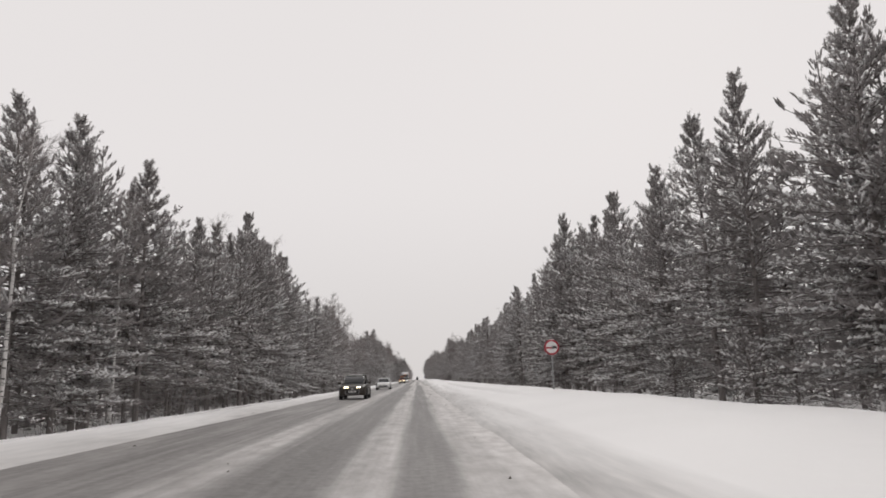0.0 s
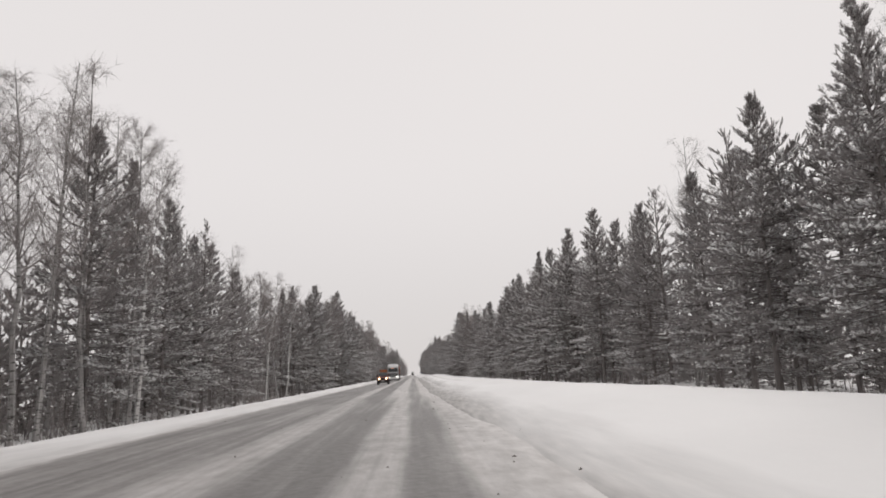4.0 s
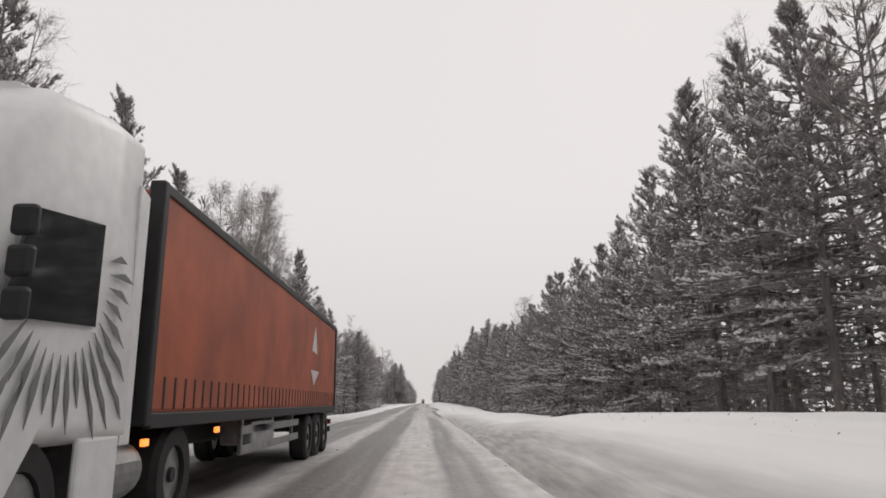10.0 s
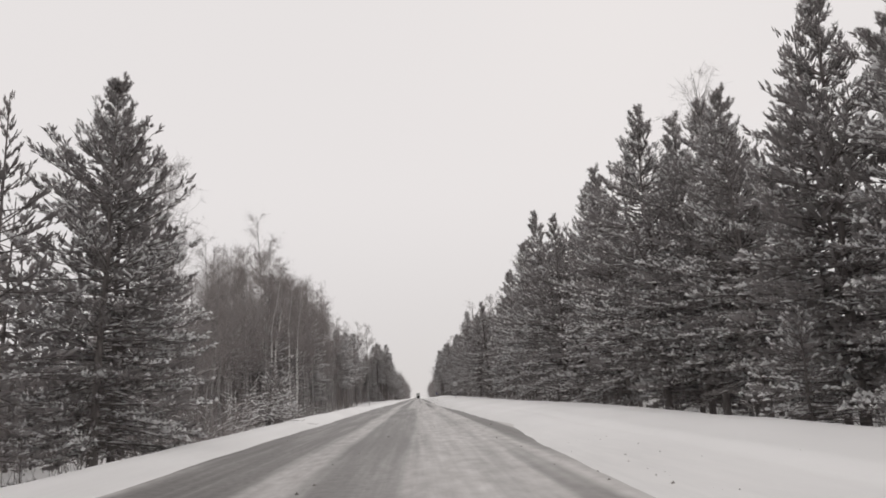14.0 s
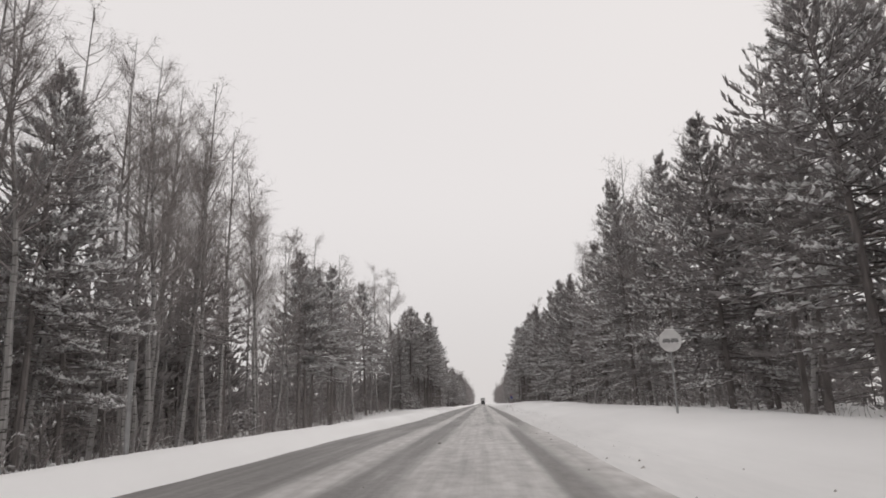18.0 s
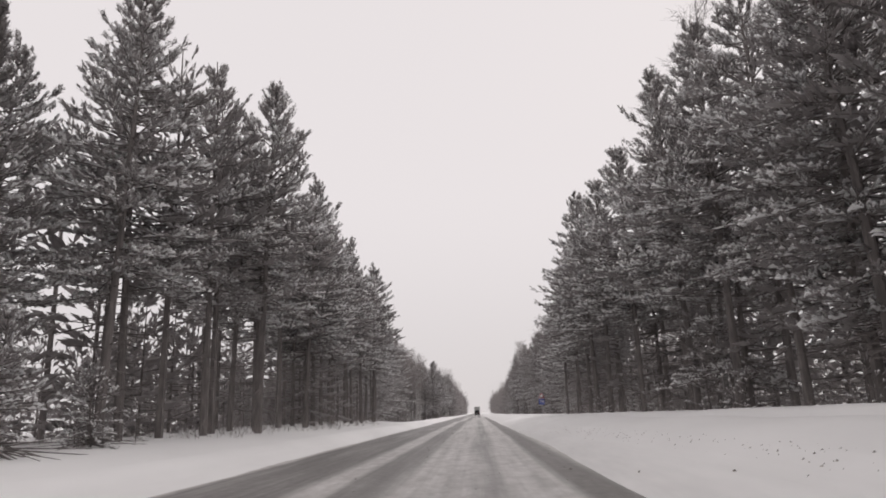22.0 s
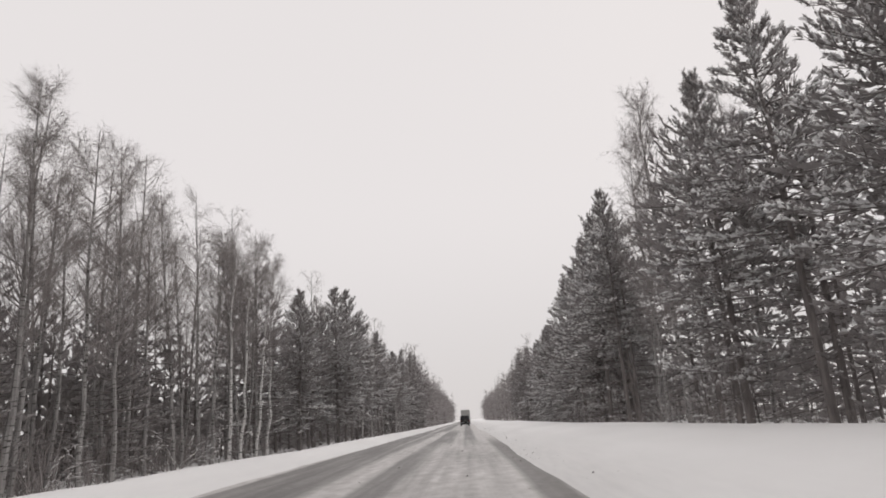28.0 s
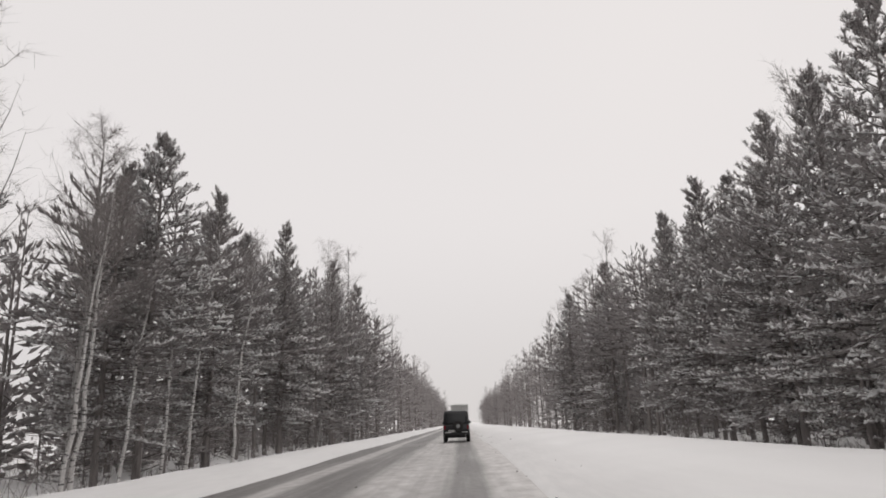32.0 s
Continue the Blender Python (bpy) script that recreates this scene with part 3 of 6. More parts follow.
def left_line(y):
    """Distance from the lane to the edge of the forest on the west side."""
    return track(y, (0, 130, 200, 225, 250, 345, 362, 385, 440, 476, 520, 536, 549, 588, 600, 640, 662, 690, 714, 750, 900),
                 (14.6, 14.6, 14.2, 13.2, 12.8, 12.6, 10.3, 14.5, 17.2, 19, 18, 13.4, 10.6, 10.6, 15.4, 16.4, 16.8, 17.2, 13.2, 12.3, 12.3))


def right_line(y):
    return track(y, (0, 60, 100, 150, 220, 265, 300, 320, 375, 440, 471, 514, 536, 560, 582, 592, 610, 640, 662, 690, 710, 738, 760, 900),
                 (14.8, 15.6, 14.8, 16.2, 15.2, 14.2, 12, 11.3, 11.3, 10.9, 10, 10.2, 9.0, 7.7, 7.7, 13, 12.2, 10.5, 10.4, 9.2, 10.4, 12.2, 14.2, 14.2))


def left_level(y):
    return track(y, (0, 160, 200, 245, 300, 340, 400, 440, 470, 503, 519, 530, 536, 553, 590, 605, 620, 680, 720, 900),
                 (-0.8, -0.95, -0.9, -0.6, -0.5, -0.7, -0.75, -0.95, -0.9, -0.8, -0.3, 0.4, 0.66, 0.8, 0.85, 0.2, -0.4, -0.6, -0.35, -0.5))


def right_level(y):
    return track(y, (0, 100, 200, 240, 272, 285, 290, 330, 345, 365, 385, 440, 465, 490, 511, 535, 550, 600, 620, 640, 700, 760, 900),
                 (-0.25, -0.4, -0.4, 0.0, 0.3, 0.1, -0.45, -0.6, -0.75, -0.6, -0.2, 0.2, 0.55, 0.55, 1.0, 1.15, 1.0, 0.8, 0.5, 0.2, 0.0, -0.3, -0.4))


def left_bank(y):
    return track(y, (0, 160, 180, 235, 247, 285, 325, 340, 366, 377, 455, 485, 503, 530, 600, 657, 672, 704, 750, 900),
                 (0.24, 0.15, 0.22, 0.25, 0.38, 0.33, 0.2, 0.16, 0.3, 0.42, 0.5, 0.55, 0.65, 0.5, 0.45, 0.5, 0.4, 0.42, 0.33, 0.33))


def right_crest(y):
    return track(y, (0, 120, 200, 232, 244, 256, 270, 279, 300, 315, 330, 345, 370, 420, 437, 450, 485, 497, 530, 545, 571, 600, 657, 680, 706, 735, 752, 900),
                 (0.58, 0.64, 0.66, 0.78, 0.88, 1.02, 0.85, 0.42, 0.4, 0.2, 0.15, 0.26, 0.45, 0.58, 0.62, 0.78, 0.8, 1.0, 1.15, 1.05, 0.88, 0.75, 0.7, 0.62, 0.5, 0.65, 0.55, 0.5))


def left_edge(y):
    """West edge of the cleared carriageway."""
    return track(y, (0, 157, 233, 280, 325, 368, 436, 480, 530, 706, 750, 900), (-6.1, -6.5, -6.3, -5.7, -5.8, -6.5, -6.8, -6.1, -6.4, -6.1, -5.6, -5.6))


def right_edge(y):
    return track(y, (0, 110, 140, 300, 322, 345, 366, 400, 436, 480, 530, 640, 700, 730, 900), (2.2, 2.2, 1.5, 1.45, 1.25, 1.6, 2.3, 2.0, 1.6, 1.85, 1.95, 1.68, 1.6, 1.2, 1.2))


def ease(s):
    s = min(1.0, max(0.0, s))
    return s * s * (3 - 2 * s)


def level(x, y):
    """Height of the snow at a place."""
    wave = 0.25 * noise.noise((x * 0.1, y * 0.05, 9.0))
    if x < -2:
        d = float(left_edge(y)) - x + wave
        if d < 0:
            h = -0.25 + 0.25 * max(0.0, 1 + d / 0.6)
        else:
            bank = float(left_bank(y)) + 0.07 * noise.noise((0.0, y * 0.05, 3.0))
            h = bank * math.sin(min(d, 1.3) / 1.3 * math.pi / 2)
            h += (float(left_level(y)) - bank) * ease((d - 1.3) / 5.0)
    else:
        d = x - float(right_edge(y)) + wave
        if d < 0:
            h = -0.25 + 0.25 * max(0.0, 1 + d / 0.6)
        else:
            crest = float(right_crest(y)) + 0.07 * noise.noise((7.0, y * 0.04, 1.0))
            h = crest * (1 - (1 - min(d / 4.4, 1.0)) ** 1.9)
            h += (float(right_level(y)) - crest) * ease((d - 4.9) / 5.5)
            # old wheel ruts in the shoulder snow
            for start, stop, at, deep in ((25, 100, 2.5, 0.15), (44, 92, 1.3, 0.1), (52, 88, 4.3, 0.12), (300, 400, 2.0, 0.05), (452, 560, 1.0, 0.07), (140, 268, 1.1, 0.13), (150, 268, 2.9, 0.13), (470, 620, 3.1, 0.1)):
                fade = ease((y - start) / 12) * ease((stop - y) / 12)
                if fade > 0:
                    c = at + 0.3 * noise.noise((at, y * 0.02, 4.0))
                    h -= deep * fade * math.exp(-((d - c) / 0.2) ** 2) - 0.35 * deep * fade * math.exp(-((d - c - 0.42) / 0.22) ** 2)
    if -5.2 < x < 1.0:
        return h
    rough = min(1.0, max(abs(x + 2) - 3.4, 0) / 1.0)
    return h + rough * (0.05 * noise.noise((x * 0.3, y * 0.06, 0.0)) + 0.045 * noise.noise((x * 0.9, y * 0.3, 5.0)))


def grid(xs, ys, height):
    verts = np.array([(x, y, height(x, y)) for y in ys for x in xs])
    nx, ny = len(xs), len(ys)
    i = (np.arange(ny - 1)[:, None] * nx + np.arange(nx - 1)[None]).ravel()
    tris = np.concatenate([np.stack([i, i + 1, i + nx + 1], 1), np.stack([i, i + nx + 1, i + nx], 1)])
    return verts, tris


gx = np.concatenate([[-2500, -900, -300, -120, -60, -36, -26], np.arange(-20, -8.5, 1.0), np.arange(-8.4, -5.2, 0.16), [-5, -3, -1, 0.6],
                     np.arange(0.9, 6.4, 0.14), np.arange(6.6, 20, 1.0), [22, 26, 36, 60, 120, 300, 900, 2500]])
gy = np.concatenate([[-600, -200, -80, -40], np.arange(-24, 860, 1.6), np.arange(862, 1300, 14), [1400, 1700, 2400, 4000]])
ground = tagged(new("ground", mesh_of("ground", *grid(gx, gy, level), [GROUND_SNOW], smooth=True)),
                "deep white snow over the roadside and forest floor", "snow", kind="structure")


def road_height(x, y):
    rut = sum(-0.018 * math.exp(-((x - c) / 0.3) ** 2) for c in (-4.9, -3.4, -1.35, 0.45))
    return rut + 0.012 * noise.noise((x * 1.5, y * 0.25, 2.0)) + 0.006 * noise.noise((x * 4, y * 1.3, 8.0))


rx = np.arange(-7.4, 2.9, 0.15)
ry = np.concatenate([[-300, -60], np.arange(-24, 860, 1.5), np.arange(864, 1300, 18), [1500, 2000]])
road = tagged(new("road", mesh_of("road", *grid(rx, ry, road_height), [ROAD], smooth=True)),
              "grey asphalt road with dark wheel tracks and packed snow", "road", kind="structure")


# ---- building blocks for vehicles and signs ----
PAINT_BLACK = plain("black_car_paint", (0.018, 0.018, 0.02), 0.35)
PAINT_WHITE = plain("white_car_paint", (0.82, 0.82, 0.82), 0.35, vary=0.08)
PAINT_RED = plain("dark_red_car_paint", (0.16, 0.035, 0.03), 0.4)
PAINT_BRONZE = plain("dark_bronze_car_paint", (0.05, 0.042, 0.034), 0.35)
PLASTIC = plain("black_plastic", (0.022, 0.022, 0.023), 0.6)
RUBBER = plain("tyre_rubber", (0.025, 0.024, 0.024), 0.85)
STEEL = plain("dull_steel", (0.34, 0.34, 0.34), 0.45, 0.8)
GALVANISED = plain("galvanised_steel", (0.38, 0.38, 0.38), 0.55, 0.4)
CURTAIN = plain("orange_tarpaulin", (0.42, 0.105, 0.05), 0.6, vary=0.3, scale=1.2)
BOX_GREY = plain("pale_grey_box_panel", (0.48, 0.48, 0.47), 0.6)
SIGN_RED = plain("sign_red", (0.42, 0.03, 0.05), 0.5, vary=0.15)
SIGN_WHITE = plain("sign_white", (0.72, 0.71, 0.70), 0.5, vary=0.1)
SIGN_BLUE = plain("sign_blue", (0.03, 0.055, 0.26), 0.5, vary=0.15)
SIGN_BACK = plain("sign_back_grey", (0.3, 0.3, 0.3), 0.6)
SIGN_GREY = plain("sign_grey", (0.2, 0.2, 0.2), 0.5)
CRATE = plain("orange_brown_load", (0.40, 0.15, 0.07), 0.8)
SNOW_CAP = TREE_SNOW


def glass_material():
    m, nt, b = material("dark_car_glass", 0.06)
    b.inputs["Base Color"].default_value = (0.02, 0.022, 0.024, 1)
    b.inputs["Specular IOR Level"].default_value = 0.6
    return m


def lamp_material(name, color, strength):
    m, nt, b = material(name, 0.3)
    b.inputs["Base Color"].default_value = (*color, 1)
    b.inputs["Emission Color"].default_value = (*color, 1)
    b.inputs["Emission Strength"].default_value = strength
    return m


GLASS = glass_material()
HEADLIGHT = lamp_material("headlight_warm", (1.0, 0.83, 0.5), 7.0)
HEADLIGHT_WHITE = lamp_material("headlight_white", (1.0, 0.97, 0.92), 3.0)
LAMP_OFF = plain("lamp_lens", (0.5, 0.5, 0.5), 0.2)
TAIL_LAMP = plain("tail_light_red", (0.22, 0.02, 0.03), 0.25)
MARKER_LAMP = lamp_material("marker_light_amber", (1.0, 0.28, 0.05), 1.5)


def part(name, bm, mat, parent, label="", smooth=False):
    """Link a bmesh as one mesh object under a thing or a part."""
    bmesh.ops.recalc_face_normals(bm, faces=bm.faces)
    me = bpy.data.meshes.new(name)
    bm.to_mesh(me)
    bm.free()
    me.materials.append(mat)
    if smooth:
        for p in me.polygons:
            p.use_smooth = True
    o = new(name, me)
    o.parent = parent
    if label:
        o["label"] = label
    return o


def block(x0, x1, y0, y1, z0, z1, bevel=0.02, segments=2):
    bm = bmesh.new()
    bmesh.ops.create_cube(bm, size=1)
    for v in bm.verts:
        v.co = Vector((x0 + (v.co.x + 0.5) * (x1 - x0), y0 + (v.co.y + 0.5) * (y1 - y0), z0 + (v.co.z + 0.5) * (z1 - z0)))
    if bevel:
        bmesh.ops.bevel(bm, geom=bm.edges[:], offset=bevel, segments=segments, affect="EDGES", profile=0.5)
    return bm


def loft(stations, corner=4):
    """A closed hull through rounded cross-sections: (y, half width below, half width above, z below, z above, radius)."""
    bm = bmesh.new()
    rings = []
    for y, wb, wt, zb, zt, r in stations:
        pts = []
        for cx, cz, a0 in ((wb - r, zb + r, -90), (wt - r, zt - r, 0), (-(wt - r), zt - r, 90), (-(wb - r), zb + r, 180)):
            for k in range(corner):
                a = radians(a0 + 90 * k / (corner - 1))
                pts.append((cx + r * math.cos(a), y, cz + r * math.sin(a)))
        rings.append([bm.verts.new(p) for p in pts])
    n = len(rings[0])
    for a, b in zip(rings[:-1], rings[1:]):
        for k in range(n):
            bm.faces.new((a[k], a[(k + 1) % n], b[(k + 1) % n], b[k]))
    bm.faces.new(rings[0])
    bm.faces.new(rings[-1])
    return bm


def drum(radius, width, sides=24, inner=0.0, axis="X", at=(0, 0, 0)):
    """A cylinder, or a ring with a hole, along an axis, with eased rims."""
    bm = bmesh.new()
    prof = [(inner, -width / 2), (radius * 0.93, -width / 2), (radius, -width * 0.36), (radius, width * 0.36), (radius * 0.93, width / 2), (inner, width / 2)]
    rings = []
    for r, h in prof:
        ring = []
        for k in range(sides):
            a = 2 * math.pi * k / sides
            c, s = max(r, 0.001) * math.cos(a), max(r, 0.001) * math.sin(a)
            p = {"X": (h, c, s), "Y": (c, h, s), "Z": (c, s, h)}[axis]
            ring.append(bm.verts.new((p[0] + at[0], p[1] + at[1], p[2] + at[2])))
        rings.append(ring)
    loops = list(zip(rings[:-1], rings[1:]))
    if inner > 0:
        loops.append((rings[-1], rings[0]))
    for a, b in loops:
        for k in range(sides):
            bm.faces.new((a[k], a[(k + 1) % sides], b[(k + 1) % sides], b[k]))
    return bm


def slab(points, axis_place, thick, axis="Y"):
    """A flat plate from an outline, given thickness."""
    bm = bmesh.new()
    back = []
    for off in (0, thick):
        ring = []
        for u, v in points:
            p = (u, axis_place + off, v) if axis == "Y" else (axis_place + off, u, v) if axis == "X" else (u, v, axis_place + off)
            ring.append(bm.verts.new(p))
        back.append(ring)
    n = len(points)
    bm.faces.new(back[0])
    bm.faces.new(back[1][::-1])
    for k in range(n):
        bm.faces.new((back[0][k], back[0][(k + 1) % n], back[1][(k + 1) % n], back[1][k]))
    return bm


def wheel(parent, x, y, radius, width):
    tyre = part("wheel", drum(radius, width, 28, radius * 0.58, "X", (x, y, radius)), RUBBER, parent)
    part("rim", drum(radius * 0.6, width * 0.8, 20, 0.03, "X", (x, y, radius)), STEEL, tyre, "dull steel rim")
    part("hub", drum(radius * 0.16, width * 0.95, 12, 0.0, "X", (x, y, radius)), PLASTIC, tyre)


def vehicle(name, label, category, m):
    o = tagged(new(name), label, category)
    o.matrix_basis = m
    return o


def off_roader(name, label, m, paint, length=4.1, width=1.73, height=1.95, lights=None, spare=True, load=False):
    """A boxy four-wheel drive; its front looks along +y."""
    car = vehicle(name, label, "car", m)
    h, w = length / 2, width / 2
    part("body", loft([(-h, w * 0.94, w * 0.96, 0.5, 1.12, 0.09), (-h + 0.12, w, w, 0.46, 1.16, 0.09), (0.55, w, w, 0.44, 1.16, 0.09),
                       (h - 0.5, w * 0.95, w * 0.92, 0.46, 1.10, 0.09), (h - 0.06, w * 0.9, w * 0.84, 0.5, 1.02, 0.09), (h, w * 0.86, w * 0.8, 0.55, 0.96, 0.09)]),
         paint, car, "", True)
    cabin = part("cabin", loft([(-h + 0.03, w * 0.95, w * 0.88, 1.08, height - 0.06, 0.08), (-h + 0.16, w * 0.97, w * 0.9, 1.08, height, 0.08),
                                (0.3, w * 0.97, w * 0.9, 1.08, height, 0.08), (0.78, w * 0.95, w * 0.9, 1.08, 1.28, 0.07)]), paint, car, "", True)
    lean = 0.5 * (w * 0.97 - w * 0.9)
    xs = w * 0.955
    for sx in (-1, 1):
        for y0, y1 in ((-h + 0.3, -0.95), (-0.85, -0.15), (-0.07, 0.32)):
            p = part("side_window", block(-0.012, 0.012, y0, y1, -0.27, 0.27, 0.008, 1), GLASS, cabin, "dark tinted side window")
            p.matrix_basis = pose(sx * (xs - 0.005), 0, (1.14 + height - 0.06) / 2 + 0.02, 0, -sx * math.degrees(lean / 0.4), 0)
        part("mirror", block(sx * (w + 0.02) - 0.11, sx * (w + 0.02) + 0.11, 0.42, 0.52, 1.16, 1.36, 0.03), PLASTIC, car, "black door mirror")
        for y in (-length * 0.31, length * 0.30):
            part("wheel_arch", drum(0.46, 0.06, 28, 0.40, "X", (sx * (w - 0.005), y, 0.42)), PLASTIC, car)
            wheel(car, sx * (w - 0.11), y, 0.375, 0.22)
        part("tail_light", block(sx * (w - 0.1) - 0.06, sx * (w - 0.1) + 0.06, -h - 0.02, -h + 0.03, 0.82, 1.06, 0.01), TAIL_LAMP, car, "red tail light")
        lamp = lights or LAMP_OFF
        part("headlight", drum(0.11, 0.06, 20, 0.0, "Y", (sx * w * 0.62, h + 0.005, 0.84)), lamp, car, "round headlight" if not lights else "lit round headlight")
        part("indicator", block(sx * w * 0.8 - 0.05, sx * w * 0.8 + 0.05, h - 0.04, h + 0.01, 0.9, 0.97, 0.01), MARKER_LAMP if lights else LAMP_OFF, car)
    part("rear_window", block(-w * 0.72, w * 0.72, -h + 0.005, -h + 0.03, 1.24, height - 0.16, 0.01, 1), GLASS, cabin, "dark rear window")
    screen = part("windscreen", block(-w * 0.8, w * 0.8, -0.012, 0.012, -0.38, 0.38, 0.008, 1), GLASS, cabin, "dark raked windscreen")
    screen.matrix_basis = pose(0, 0.57, (1.24 + height) / 2 + 0.02, math.degrees(math.atan2(0.48, height - 1.28)), 0, 0)
    part("grille", block(-w * 0.42, w * 0.42, h - 0.01, h + 0.015, 0.72, 0.94, 0.01), PLASTIC, car, "black slotted grille")
    for k in range(6):
        gx0 = -w * 0.36 + k * w * 0.144
        part("grille_slat", block(gx0 - 0.012, gx0 + 0.012, h + 0.012, h + 0.028, 0.74, 0.92, 0.004, 1), STEEL, car)
    part("front_bumper", block(-w * 0.95, w * 0.95, h - 0.02, h + 0.14, 0.46, 0.62, 0.03), PLASTIC, car, "black front bumper")
    bumper = part("rear_bumper", block(-w * 0.95, w * 0.95, -h - 0.13, -h + 0.02, 0.46, 0.62, 0.03), PLASTIC, car, "black rear bumper with snow")
    for sx in (-1, 1):
        part("bumper_snow", block(sx * w * 0.62 - 0.2, sx * w * 0.62 + 0.2, -h - 0.12, -h, 0.615, 0.66, 0.02), SNOW_CAP, bumper, "packed snow")
    plate = part("number_plate", block(-w * 0.62, -w * 0.05, -h - 0.155, -h - 0.13, 0.66, 0.78, 0.005, 1), SIGN_WHITE, car, "white number plate with plain bars")
    for k in range(5):
        part("plate_bar", block(-w * 0.58 + k * 0.085, -w * 0.58 + k * 0.085 + 0.05, -h - 0.158, -h - 0.154, 0.69, 0.75, 0, 1), PLASTIC, plate)
    part("front_plate", block(-0.26, 0.26, h + 0.142, h + 0.155, 0.49, 0.6, 0.005, 1), SIGN_WHITE, car, "white number plate")
    part("underbody", block(-w * 0.7, w * 0.7, -h + 0.3, h - 0.3, 0.28, 0.5, 0.03), PLASTIC, car)
    if spare:
        tyre = part("spare_wheel", drum(0.36, 0.2, 28, 0.0, "Y", (0.12, -h - 0.13, 1.02)), RUBBER, car, "black covered spare wheel")
        part("spare_hub", drum(0.13, 0.03, 16, 0.0, "Y", (0.12, -h - 0.24, 1.02)), STEEL, tyre)
    part("roof_snow", loft([(-h + 0.2, w * 0.8, w * 0.74, height - 0.02, height + 0.02, 0.015), (-0.8, w * 0.84, w * 0.74, height - 0.02, height + 0.05, 0.02),
                            (0.3, w * 0.82, w * 0.72, height - 0.02, height + 0.02, 0.015)]), SNOW_CAP if load else paint, car)
    if load:
        rack = part("roof_rack", block(-w * 0.78, w * 0.78, -1.2, 0.25, height + 0.06, height + 0.10, 0.015), STEEL, car, "steel roof rack")
        part("load", block(-w * 0.66, w * 0.6, -1.1, 0.1, height + 0.1, height + 0.48, 0.03), CRATE, rack, "orange-brown boxes tied to the rack")
    return car


# the dark off-roader ahead in the lane, and the box lorry in front of it
off_roader("off_road_car", "black boxy off-road car with a covered spare wheel", pose(-0.6, 785.5, 0), PAINT_BLACK, height=2.0)


def box_lorry(m):
    car = vehicle("box_lorry", "lorry with a pale grey box body", "lorry", m)
    body = part("cargo_box", block(-1.25, 1.25, -3.3, 2.6, 1.0, 3.75, 0.04), BOX_GREY, car, "pale grey panelled cargo box")
    for sx in (-1, 1):
        part("rear_door", block(sx * 0.62 - 0.58, sx * 0.62 + 0.58, -3.34, -3.3, 1.08, 3.66, 0.02), BOX_GREY, body)
        part("door_bar", block(sx * 0.3 - 0.02, sx * 0.3 + 0.02, -3.38, -3.34, 1.1, 3.6, 0.008, 1), STEEL, body)
        part("tail_light", block(sx * 1.0 - 0.14, sx * 1.0 + 0.14, -3.32, -3.26, 0.72, 0.86, 0.02), TAIL_LAMP, car, "red tail light")
        part("mudflap", block(sx * 0.9 - 0.25, sx * 0.9 + 0.25, -2.75, -2.72, 0.25, 0.9, 0.01), RUBBER, car)
        wheel(car, sx * 1.0, -1.9, 0.46, 0.32)
        wheel(car, sx * 1.0, 3.2, 0.46, 0.28)
    part("chassis", block(-0.5, 0.5, -3.2, 4.2, 0.6, 1.0, 0.03), PLASTIC, car)
    part("rear_bar", block(-1.15, 1.15, -3.25, -3.12, 0.48, 0.6, 0.02), PLASTIC, car)
    part("cab", loft([(2.75, 1.15, 1.08, 0.7, 2.7, 0.12), (3.6, 1.16, 1.08, 0.6, 2.75, 0.12), (4.3, 1.14, 1.0, 0.6, 2.5, 0.12), (4.5, 1.1, 1.0, 0.62, 1.6, 0.1)]), PAINT_WHITE, car, "", True)
    part("windscreen", block(-0.95, 0.95, 4.36, 4.4, 1.62, 2.35, 0.02), GLASS, car)
    part("roof_snow", block(-1.2, 1.2, -3.2, 2.5, 3.745, 3.80, 0.02), SNOW_CAP, car)
    return car


box_lorry(pose(-0.5, 841.0, 0))

# the oncoming lane: dark crossover, white saloon, red off-roader with a load
off_roader("off_road_car", "small dark red off-road car with boxes on its roof", pose(-4.0, 197.0, 0, 0, 0, 180), PAINT_RED, length=3.8, width=1.66, height=1.64, lights=HEADLIGHT, spare=False, load=True)


